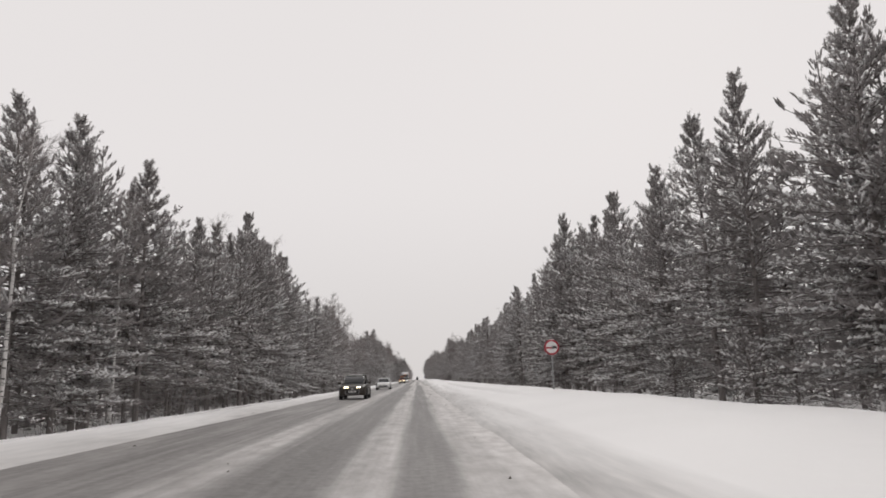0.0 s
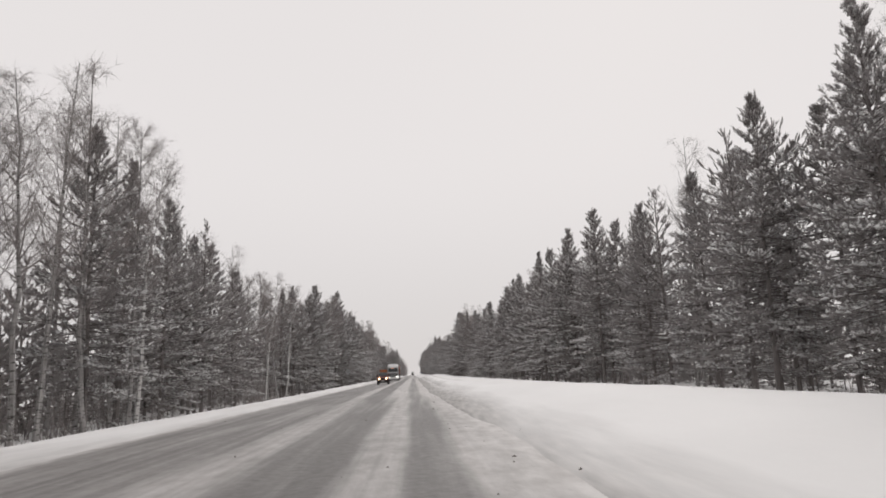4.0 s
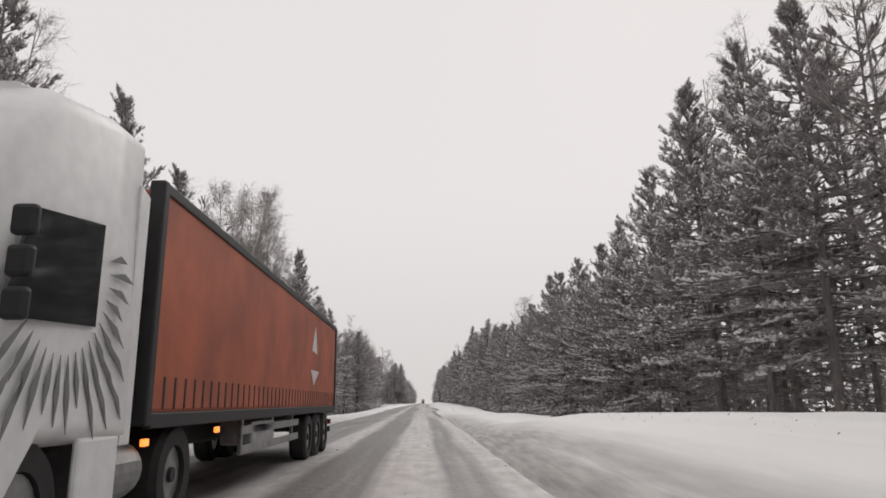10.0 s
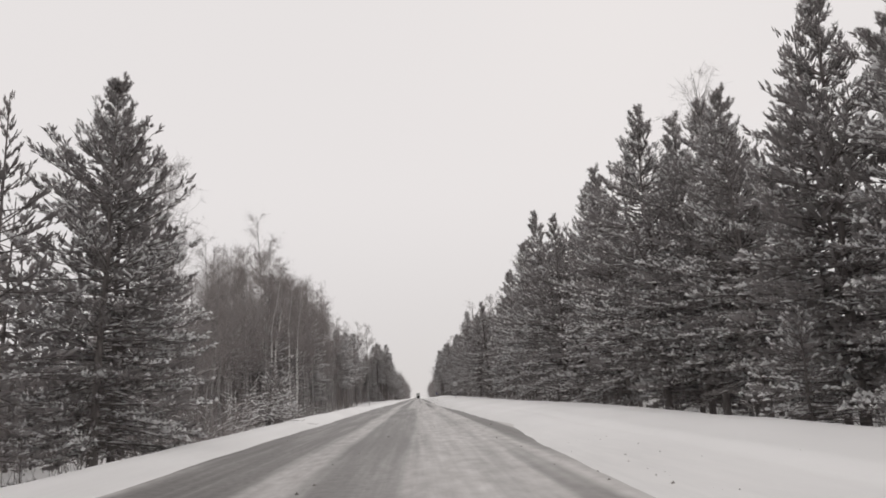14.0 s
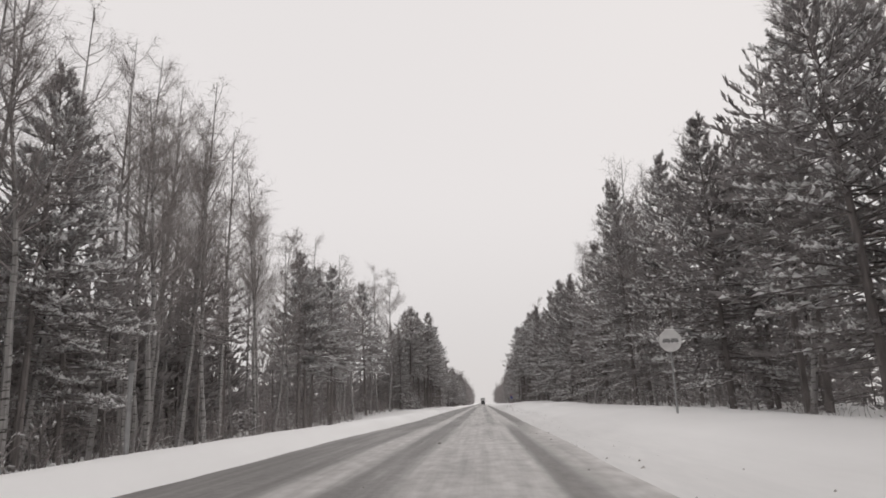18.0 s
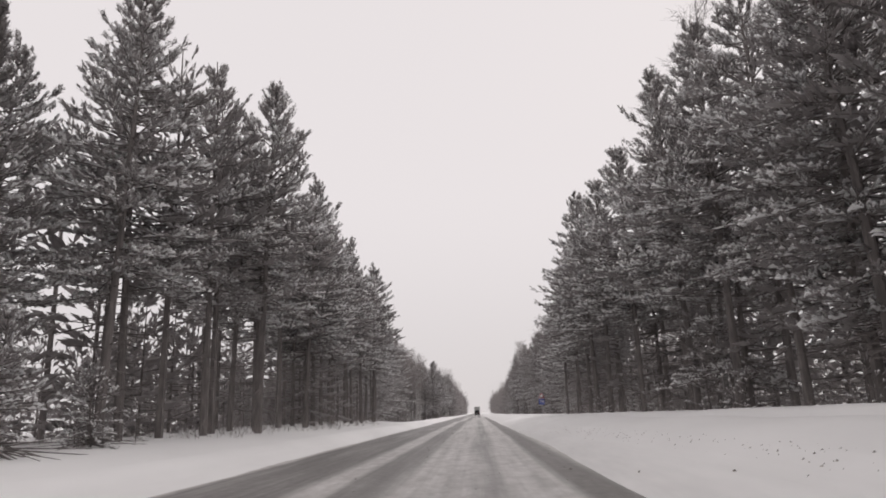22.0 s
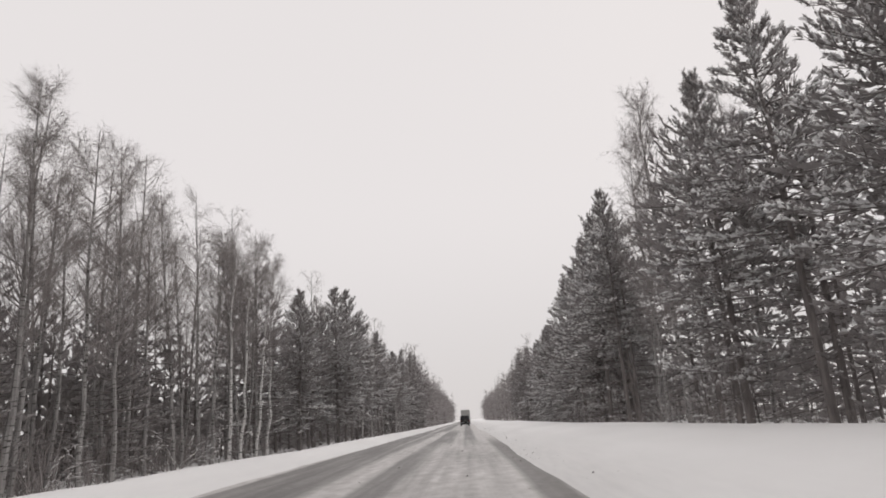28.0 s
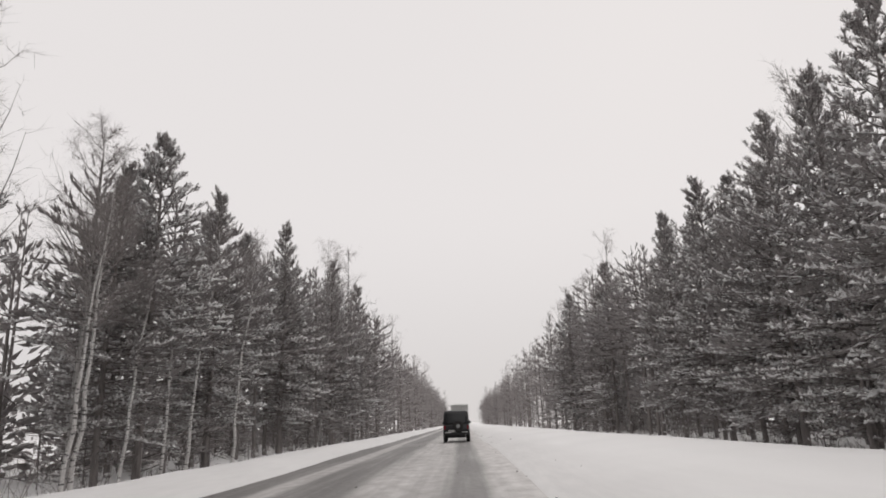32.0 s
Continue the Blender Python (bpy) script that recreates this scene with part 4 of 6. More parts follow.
def saloon(m):
    car = vehicle("saloon_car", "white four-door saloon with lit headlights", "car", m)
    part("body", loft([(-2.42, 0.72, 0.76, 0.5, 0.98, 0.1), (-2.2, 0.86, 0.84, 0.3, 1.04, 0.12), (-1.0, 0.92, 0.88, 0.22, 1.02, 0.12), (0.6, 0.92, 0.88, 0.22, 0.98, 0.12),
                       (1.4, 0.91, 0.84, 0.22, 0.92, 0.14), (2.1, 0.87, 0.74, 0.24, 0.80, 0.14), (2.4, 0.74, 0.6, 0.3, 0.66, 0.12)], 6), PAINT_WHITE, car, "", True)
    cabin = part("cabin", loft([(-1.75, 0.76, 0.7, 0.92, 1.06, 0.05), (-0.95, 0.82, 0.62, 0.92, 1.41, 0.1), (-0.2, 0.83, 0.62, 0.92, 1.45, 0.1),
                                (0.3, 0.83, 0.62, 0.92, 1.40, 0.1), (1.15, 0.8, 0.72, 0.88, 0.98, 0.04)], 6), GLASS, car, "dark glazed cabin", True)
    part("roof", loft([(-1.0, 0.62, 0.56, 1.36, 1.44, 0.03), (-0.3, 0.64, 0.56, 1.38, 1.48, 0.03), (0.28, 0.62, 0.56, 1.36, 1.43, 0.03)]), PAINT_WHITE, cabin, "white roof", True)
    for sx in (-1, 1):
        pillar = part("pillar", block(-0.03, 0.03, -0.04, 0.04, -0.3, 0.3, 0.01), PAINT_WHITE, cabin)
        pillar.matrix_basis = pose(sx * 0.735, -0.25, 1.18, 0, -sx * 22, 0)
        post = part("windscreen_pillar", block(-0.03, 0.03, -0.035, 0.035, -0.52, 0.52, 0.01), PAINT_WHITE, cabin)
        post.matrix_basis = pose(sx * 0.70, 0.70, 1.17, 62, 0, sx * 9)
        quarter = part("rear_pillar", block(-0.025, 0.025, -0.14, 0.14, -0.42, 0.42, 0.02), PAINT_WHITE, cabin)
        quarter.matrix_basis = pose(sx * 0.70, -1.32, 1.2, -58, 0, -sx * 8)
        part("side_sill", block(sx * 0.915 - 0.02, sx * 0.915 + 0.02, -1.0, 1.0, 0.24, 0.32, 0.015), PLASTIC, car)
        part("headlight", loft([(2.05, 0.16, 0.16, 0.62, 0.74, 0.04), (2.3, 0.12, 0.12, 0.62, 0.7, 0.03)]), HEADLIGHT_WHITE, car, "lit white headlight").matrix_basis = pose(sx * 0.64, 0, 0, 0, 0, sx * 6)
        part("running_light", block(sx * 0.68 - 0.06, sx * 0.68 + 0.06, 2.24, 2.34, 0.40, 0.47, 0.02), HEADLIGHT_WHITE, car, "lit fog lamp")
        part("mirror", block(sx * 1.0 - 0.1, sx * 1.0 + 0.1, 0.72, 0.84, 0.98, 1.1, 0.03), PAINT_WHITE, car)
        part("tail_light", block(sx * 0.7 - 0.14, sx * 0.7 + 0.14, -2.44, -2.36, 0.72, 0.86, 0.02), TAIL_LAMP, car)
        for y in (-1.4, 1.42):
            wheel(car, sx * 0.82, y, 0.33, 0.22)
    part("grille", loft([(2.3, 0.62, 0.5, 0.34, 0.56, 0.04), (2.42, 0.56, 0.46, 0.36, 0.54, 0.04)]), PLASTIC, car, "wide black lower grille")
    for k in range(4):
        part("grille_bar", block(-0.52, 0.52, 2.40, 2.435, 0.375 + k * 0.045, 0.385 + k * 0.045, 0.003, 1), STEEL, car)
    plate = part("number_plate", block(-0.26, 0.26, 2.425, 2.445, 0.42, 0.52, 0.005, 1), SIGN_WHITE, car, "white number plate")
    for k in range(5):
        part("plate_bar", block(-0.2 + k * 0.085, -0.15 + k * 0.085, 2.444, 2.449, 0.45, 0.5, 0, 1), PLASTIC, plate)
    part("bonnet_snow", loft([(1.25, 0.5, 0.45, 0.90, 0.95, 0.015), (1.9, 0.42, 0.36, 0.82, 0.865, 0.012)]), SNOW_CAP, car)
    return car


saloon(pose(-3.9, 90.5, 0, 0, 0, 180))


def crossover(m):
    """A tall rounded estate-like car; its front looks along +y."""
    car = vehicle("crossover_car", "dark bronze crossover car with lit warm headlights", "car", m)
    part("body", loft([(-2.35, 0.76, 0.80, 0.48, 1.02, 0.1), (-2.1, 0.92, 0.89, 0.3, 1.12, 0.12), (-0.6, 0.935, 0.9, 0.24, 1.08, 0.12), (0.9, 0.935, 0.88, 0.24, 1.03, 0.12),
                       (1.6, 0.92, 0.84, 0.26, 0.97, 0.14), (2.1, 0.87, 0.75, 0.28, 0.86, 0.14), (2.35, 0.74, 0.62, 0.34, 0.74, 0.12)], 6), PAINT_BRONZE, car, "", True)
    cabin = part("cabin", loft([(-2.1, 0.80, 0.70, 1.0, 1.18, 0.05), (-1.55, 0.84, 0.64, 1.0, 1.54, 0.1), (-0.4, 0.86, 0.66, 1.0, 1.62, 0.1),
                                (0.3, 0.86, 0.65, 1.0, 1.56, 0.1), (1.25, 0.82, 0.74, 0.96, 1.05, 0.04)], 6), GLASS, car, "dark glazed cabin", True)
    part("roof", loft([(-1.7, 0.62, 0.56, 1.44, 1.56, 0.03), (-0.4, 0.67, 0.58, 1.54, 1.65, 0.03), (0.28, 0.65, 0.58, 1.5, 1.59, 0.03)]), PAINT_BRONZE, cabin, "dark roof", True)
    part("roof_snow", loft([(-1.4, 0.5, 0.42, 1.56, 1.63, 0.012), (-0.4, 0.54, 0.46, 1.63, 1.675, 0.012), (0.1, 0.5, 0.44, 1.59, 1.635, 0.012)]), SNOW_CAP, cabin)
    part("wiper", block(-0.6, 0.5, 1.12, 1.15, 1.12, 1.14, 0.005, 1), PLASTIC, cabin)
    for sx in (-1, 1):
        pillar = part("pillar", block(-0.03, 0.03, -0.05, 0.05, -0.33, 0.33, 0.01), PAINT_BRONZE, cabin)
        pillar.matrix_basis = pose(sx * 0.77, -0.4, 1.29, 0, -sx * 19, 0)
        post = part("windscreen_pillar", block(-0.035, 0.035, -0.035, 0.035, -0.56, 0.56, 0.01), PAINT_BRONZE, cabin)
        post.matrix_basis = pose(sx * 0.735, 0.78, 1.3, 60, 0, sx * 9)
        part("mirror", block(sx * 1.03 - 0.12, sx * 1.03 + 0.12, 0.72, 0.86, 1.0, 1.18, 0.05), PAINT_BRONZE, car)
        part("headlight", loft([(2.0, 0.2, 0.18, 0.66, 0.86, 0.05), (2.28, 0.17, 0.14, 0.66, 0.83, 0.05)]), HEADLIGHT, car, "lit warm headlight").matrix_basis = pose(sx * 0.64, 0, 0, 0, 0, sx * 6)
        part("fog_lamp", drum(0.06, 0.05, 16, 0.0, "Y", (sx * 0.66, 2.3, 0.47)), HEADLIGHT, car, "lit warm fog lamp")
        part("grille_trim", block(sx * 0.45 - 0.025, sx * 0.45 + 0.025, 2.33, 2.39, 0.38, 0.6, 0.01), STEEL, car, "bright grille trim")
        part("tail_light", block(sx * 0.72 - 0.14, sx * 0.72 + 0.14, -2.38, -2.28, 0.86, 1.0, 0.03), TAIL_LAMP, car)
        for y in (-1.38, 1.4):
            part("wheel_arch", drum(0.44, 0.05, 28, 0.38, "X", (sx * 0.915, y, 0.37)), PLASTIC, car)
            wheel(car, sx * 0.83, y, 0.36, 0.23)
    part("grille", loft([(2.28, 0.48, 0.46, 0.4, 0.62, 0.04), (2.385, 0.44, 0.42, 0.41, 0.6, 0.04)]), PLASTIC, car, "wide black grille")
    part("grille_sill", block(-0.44, 0.44, 2.36, 2.4, 0.36, 0.39, 0.01), STEEL, car, "bright trim under the grille")
    part("badge", drum(0.075, 0.03, 20, 0.0, "Y", (0, 2.36, 0.69)), STEEL, car, "plain round bright badge")
    plate = part("number_plate", block(-0.26, 0.26, 2.385, 2.405, 0.47, 0.58, 0.005, 1), SIGN_WHITE, car, "white number plate with plain bars")
    for k in range(5):
        part("plate_bar", block(-0.2 + k * 0.085, -0.15 + k * 0.085, 2.404, 2.409, 0.5, 0.55, 0, 1), PLASTIC, plate)
    return car


crossover(pose(-3.8, 48.5, 0, 0, 0, 180))


# ---- articulated lorry with an orange curtain-sided trailer ----
def lorry(m):
    rig = vehicle("articulated_lorry", "articulated lorry with white cab and orange curtain trailer", "lorry", m)
    # trailer: its front at y = -2.9, its rear at y = -16.6
    trailer = part("trailer_curtain", block(-1.25, 1.25, -16.5, -2.95, 1.16, 3.4, 0.05), CURTAIN, rig, "faded orange tarpaulin curtain", False)
    for sx in (-1, 1):
        for k in range(44):
            y = -16.3 + k * 0.31
            part("strap", block(sx * 1.252 - 0.006, sx * 1.252 + 0.006, y - 0.022, y + 0.022, 1.2, 1.52, 0, 1), PLASTIC, trailer)
        part("top_rail", block(sx * 1.235 - 0.035, sx * 1.235 + 0.035, -16.55, -2.9, 3.33, 3.45, 0.015), PLASTIC, rig, "dark top rail")
        part("side_rail", block(sx * 1.23 - 0.04, sx * 1.23 + 0.04, -16.5, -2.95, 1.02, 1.17, 0.015), PLASTIC, rig)
        part("front_post", block(sx * 1.2 - 0.08, sx * 1.2 + 0.08, -2.96, -2.82, 1.05, 3.45, 0.02), PLASTIC, rig)
        part("rear_post", block(sx * 1.2 - 0.08, sx * 1.2 + 0.08, -16.64, -16.5, 1.05, 3.45, 0.02), PLASTIC, rig)
        for z in (0.52, 0.8):
            part("side_guard", block(sx * 1.18 - 0.02, sx * 1.18 + 0.02, -11.2, -6.6, z, z + 0.13, 0.01), STEEL, rig)
        for y in (-10.9, -9.0, -6.9):
            part("guard_post", block(sx * 1.1 - 0.03, sx * 1.1 + 0.03, y - 0.05, y + 0.05, 0.5, 1.05, 0.01), STEEL, rig)
        part("pallet_box", block(sx * 0.95 - 0.25, sx * 0.95 + 0.25, -8.8, -7.2, 0.62, 0.98, 0.03), GALVANISED, rig, "grey side box")
        for y in (-15.0, -13.7, -12.4):
            wheel(rig, sx * 1.05, y, 0.5, 0.36)
        part("mudguard", drum(0.58, 0.34, 24, 0.54, "X", (sx * 1.05, -13.7, 0.5)), PLASTIC, rig)
        part("side_marker", block(sx * 1.26 - 0.02, sx * 1.26 + 0.02, -5.2, -5.06, 0.9, 0.97, 0.01), MARKER_LAMP, rig, "lit amber side marker")
        part("side_marker", block(sx * 1.2 - 0.02, sx * 1.2 + 0.02, -3.1, -2.96, 0.86, 0.93, 0.01), MARKER_LAMP, rig, "lit amber side marker")
        for pts in (((-13.1, 2.4), (-12.35, 2.45), (-12.75, 3.05)), ((-13.4, 2.0), (-12.2, 2.0), (-12.7, 1.65))):
            part("white_emblem", slab(pts, sx * 1.256 - 0.004, 0.008, "X"), SIGN_WHITE, trailer, "plain white triangle")
        # tractor
        wheel(rig, sx * 1.02, -1.05, 0.52, 0.32)
        wheel(rig, sx * 0.95, -3.9, 0.52, 0.5)
        part("fuel_tank", drum(0.28, 0.9, 20, 0.0, "Y", (sx * 0.95, -2.55, 0.66)), STEEL, rig, "steel fuel tank")
        part("side_skirt", block(sx * 1.2 - 0.03, sx * 1.2 + 0.03, -2.4, -1.7, 0.35, 1.0, 0.03), PAINT_WHITE, rig)
        part("side_window", slab(((-1.7, 1.85), (-0.67, 1.8), (-0.49, 1.92), (-0.7, 2.55), (-1.7, 2.68)), sx * 1.252 - 0.01, 0.02, "X"), GLASS, rig, "dark cab side window")
        part("wing_deflector", loft([(-2.6, 0.05, 0.05, 0.9, 3.2, 0.02), (-2.4, 0.05, 0.05, 0.9, 3.25, 0.02)]), PAINT_WHITE, rig).matrix_basis = pose(sx * 1.18, 0, 0)
        for k in range(3):
            part("mirror", block(sx * 1.4 - 0.08, sx * 1.4 + 0.08, -0.42, -0.34, 1.75 + k * 0.26, 1.95 + k * 0.26, 0.03), PLASTIC, rig)
        part("headlight", loft([(-0.45, 0.24, 0.24, 0.72, 0.98, 0.05), (-0.23, 0.2, 0.2, 0.74, 0.96, 0.05)]), HEADLIGHT_WHITE, rig, "lit headlight").matrix_basis = pose(sx * 0.92, 0, 0)
        part("fog_lamp", drum(0.08, 0.05, 16, 0.0, "Y", (sx * 0.85, -0.2, 0.5)), HEADLIGHT_WHITE, rig, "lit fog lamp")
        for ring in range(3):
            # feathers of a painted wing, plain slim shapes fanned round the window
            for k in range(17):
                a = radians(-14 + k * 9.5)
                r0, r1 = 0.62 + 0.26 * ring, 0.62 + 0.26 * ring + 0.36 + 0.07 * ((k * 5) % 3)
                cy, cz = -1.25, 2.25
                d = (-math.cos(a), -math.sin(a) * 1.05)
                n = (-d[1] * 0.032, d[0] * 0.032)
                p0, p1 = (cy + d[0] * r0, cz + d[1] * r0), (cy + d[0] * r1 * 0.98, cz + d[1] * r1 - 0.05)
                if min(p0[0], p1[0]) < -2.4 or max(p0[0], p1[0]) > -0.42 or min(p0[1], p1[1]) < 0.98 or max(p0[1], p1[1]) > 3.0:
                    continue
                mid = (p0[0] * 0.4 + p1[0] * 0.6, p0[1] * 0.4 + p1[1] * 0.6 + 0.03)
                part("feather_mark", slab((p0, (mid[0] + n[0], mid[1] + n[1]), p1, (mid[0] - n[0], mid[1] - n[1])), sx * 1.256 - 0.003, 0.006, "X"), SIGN_GREY, rig, "dark grey painted feather")
    part("cab", loft([(-2.45, 1.25, 1.2, 0.95, 3.7, 0.1), (-1.9, 1.25, 1.2, 0.95, 3.72, 0.16), (-1.1, 1.25, 1.16, 0.95, 3.6, 0.2), (-0.62, 1.25, 1.13, 0.34, 3.2, 0.2),
                      (-0.5, 1.24, 1.12, 0.34, 2.85, 0.16), (-0.33, 1.2, 1.1, 0.34, 2.0, 0.16), (-0.25, 1.14, 1.06, 0.36, 1.88, 0.14)], 6), PAINT_WHITE, rig, "white high-roofed lorry cab", True)
    shield = part("windscreen", block(-1.06, 1.06, -0.02, 0.02, -0.4, 0.4, 0.015), GLASS, rig, "dark windscreen")
    shield.matrix_basis = pose(0, -0.37, 2.36, 11, 0, 0)
    part("sun_visor", block(-1.08, 1.08, -0.56, -0.36, 2.78, 2.9, 0.03), PLASTIC, rig, "dark sun visor")
    part("visor_lamp", block(-0.28, 0.28, -0.37, -0.34, 2.82, 2.87, 0.01), MARKER_LAMP, rig, "lit amber strip over the windscreen")
    for sx in (-1, 1):
        part("roof_mark", slab(((sx * 0.98, 3.05), (sx * 0.62, 3.05), (sx * 0.7, 3.17), (sx * 0.94, 3.2)), -0.585, 0.03), SIGN_GREY, rig, "plain dark mark on the roof front")
        part("wiper", block(sx * 0.5 - 0.4, sx * 0.5 + 0.4, -0.3, -0.27, 1.98, 2.0, 0.006, 1), PLASTIC, rig)
        part("grille_side", slab(((sx * 0.78, 1.0), (sx * 1.02, 1.05), (sx * 1.04, 1.75), (sx * 0.86, 1.8)), -0.245, 0.03), PLASTIC, rig, "dark side of the grille")
    part("roof_snow", loft([(-2.35, 1.0, 0.8, 3.66, 3.78, 0.04), (-1.7, 1.05, 0.8, 3.66, 3.78, 0.04), (-1.1, 1.0, 0.8, 3.54, 3.66, 0.04)]), SNOW_CAP, rig)
    part("grille", block(-0.82, 0.82, -0.26, -0.235, 0.92, 1.82, 0.02), PLASTIC, rig, "black grille")
    for k in range(5):
        part("grille_slat", block(-0.78, 0.78, -0.25, -0.2, 0.97 + k * 0.165, 1.06 + k * 0.165, 0.02), GALVANISED, rig, "grey grille slat")
    part("bumper_lip", block(-1.15, 1.15, -0.3, -0.16, 0.2, 0.34, 0.03), PLASTIC, rig, "dark lower lip of the bumper")
    part("front_bumper", block(-1.2, 1.2, -0.35, -0.17, 0.3, 0.66, 0.05), PAINT_WHITE, rig)
    part("front_plate", block(-0.26, 0.26, -0.17, -0.16, 0.42, 0.53, 0.004, 1), SIGN_WHITE, rig, "white number plate")
    part("chassis", block(-0.45, 0.45, -16.3, -0.6, 0.68, 1.05, 0.03), PLASTIC, rig)
    part("fifth_wheel", drum(0.5, 0.12, 20, 0.0, "Z", (0, -3.9, 1.05)), PLASTIC, rig)
    part("underrun_bar", block(-1.15, 1.15, -16.6, -16.48, 0.45, 0.6, 0.02), PLASTIC, rig)
    for sx in (-1, 1):
        part("rear_door", block(sx * 0.6 - 0.56, sx * 0.6 + 0.56, -16.66, -16.6, 1.16, 3.4, 0.02), BOX_GREY, rig)
        part("tail_light", block(sx * 1.0 - 0.16, sx * 1.0 + 0.16, -16.66, -16.58, 0.66, 0.8, 0.02), TAIL_LAMP, rig)
    return rig


lorry(pose(-4.15, 250.9, 0, 0, 0, 180))


# ---- road signs and roadside things ----
def disc(cx, cz, r, n=40):
    return [(cx + r * math.cos(2 * math.pi * k / n), cz + r * math.sin(2 * math.pi * k / n)) for k in range(n)]


def sign_post(name, label, x, y, turn=0.0):
    o = tagged(new(name), label, "road sign")
    o.matrix_basis = pose(x, y, 0, 0, 0, turn)
    return o


def car_mark(parent, x, z, mat):
    """The small car picture on an overtaking sign."""
    part("car_mark", slab(((x - 0.12, z - 0.05), (x + 0.12, z - 0.05), (x + 0.12, z + 0.01), (x - 0.12, z + 0.01)), -0.037, 0.006), mat, parent)
    part("roof_mark", slab(((x - 0.10, z + 0.018), (x + 0.10, z + 0.018), (x + 0.09, z + 0.06), (x - 0.09, z + 0.06)), -0.036, 0.005), SIGN_WHITE if mat is SIGN_RED else mat, parent)
    for k in (-1, 1):
        part("wheel_mark", slab(disc(x + k * 0.075, z - 0.065, 0.018, 10), -0.037, 0.006), mat, parent)


def overtaking_sign(x, y, height, ended):
    o = sign_post("road_sign", "round white road sign with two grey cars on a steel post" if ended else "round red-rimmed road sign with two cars on a steel post", x, y)
    base = level(x, y) - 0.3
    part("post", drum(0.035, height + 0.3 - base, 14, 0.0, "Z", (0, 0.03, (height + 0.3 + base) / 2)), GALVANISED, o, "galvanised steel post")
    plate = part("plate", slab(disc(0, height, 0.35), -0.02, 0.02), SIGN_BACK, o)
    part("rim", drum(0.35, 0.008, 40, 0.265, "Y", (0, -0.024, height)), SIGN_WHITE if ended else SIGN_RED, plate, "" if ended else "red rim")
    part("face", slab(disc(0, height, 0.27), -0.030, 0.006), SIGN_WHITE, plate, "white face")
    car_mark(plate, -0.125, height, SIGN_GREY if ended else SIGN_RED)
    car_mark(plate, 0.125, height, SIGN_GREY if ended else PLASTIC)
    part("snow_rim", loft([(-0.03, 0.16, 0.12, height + 0.335, height + 0.37, 0.01), (0.0, 0.16, 0.12, height + 0.335, height + 0.37, 0.01)]), SNOW_CAP, plate)
    return o


overtaking_sign(6.75, 31.2, 2.5, False)
overtaking_sign(5.1, 446.3, 2.9, True)


def sign_back(x, y, height):
    """A round sign for the other direction, seen from behind."""
    o = sign_post("road_sign", "grey back of a round road sign on a post", x, y, 180)
    base = level(x, y) - 0.3
    part("post", drum(0.035, height + 0.3 - base, 14, 0.0, "Z", (0, 0.03, (height + 0.3 + base) / 2)), GALVANISED, o)
    plate = part("plate", slab(disc(0, height, 0.35), -0.02, 0.02), SIGN_BACK, o, "bare grey sign back")
    for z in (-0.15, 0.15):
        part("bracket", block(-0.2, 0.2, 0.0, 0.03, height + z - 0.02, height + z + 0.02, 0.005, 1), GALVANISED, plate)
    return o


sign_back(-9.2, 198.0, 2.1)


def advisory_sign(x, y):
    """Bumps ahead, with an advised speed below."""
    o = sign_post("road_sign", "triangular bump warning sign over a blue square reading 70", x, y)
    base = level(x, y) - 0.3
    part("post", drum(0.03, 2.6 - base, 14, 0.0, "Z", (0, 0.03, (2.6 + base) / 2)), GALVANISED, o, "thin steel post")
    square = part("blue_plate", block(-0.3, 0.3, -0.02, 0.0, 1.8, 2.4, 0.012, 1), SIGN_BLUE, o, "blue square plate")
    tri = part("warning_plate", slab(((-0.33, 2.46), (0.33, 2.46), (0, 3.03)), -0.02, 0.02), SIGN_RED, o, "red-edged triangle")
    part("warning_face", slab(((-0.245, 2.505), (0.245, 2.505), (0, 2.93)), -0.027, 0.006), SIGN_WHITE, tri, "white face")
    part("bump_mark", slab(((-0.19, 2.53), (0.19, 2.53), (0.17, 2.58), (0.1, 2.64), (0.03, 2.59), (-0.05, 2.59), (-0.11, 2.64), (-0.17, 2.58)), -0.033, 0.005), PLASTIC, tri)
    text = bpy.data.curves.new("digits", "FONT")
    text.body = "70"
    text.size = 0.42
    text.align_x, text.align_y = "CENTER", "CENTER"
    text.extrude = 0.003
    probe = bpy.data.objects.new("digits", text)
    scene.collection.objects.link(probe)
    me = bpy.data.meshes.new_from_object(probe.evaluated_get(bpy.context.evaluated_depsgraph_get()))
    bpy.data.objects.remove(probe)
    me.materials.append(SIGN_WHITE)
    number = new("digits", me)
    number.parent = square
    number.matrix_basis = pose(0, -0.025, 2.1, 90, 0, 0)
    return o


advisory_sign(6.15, 590.5)


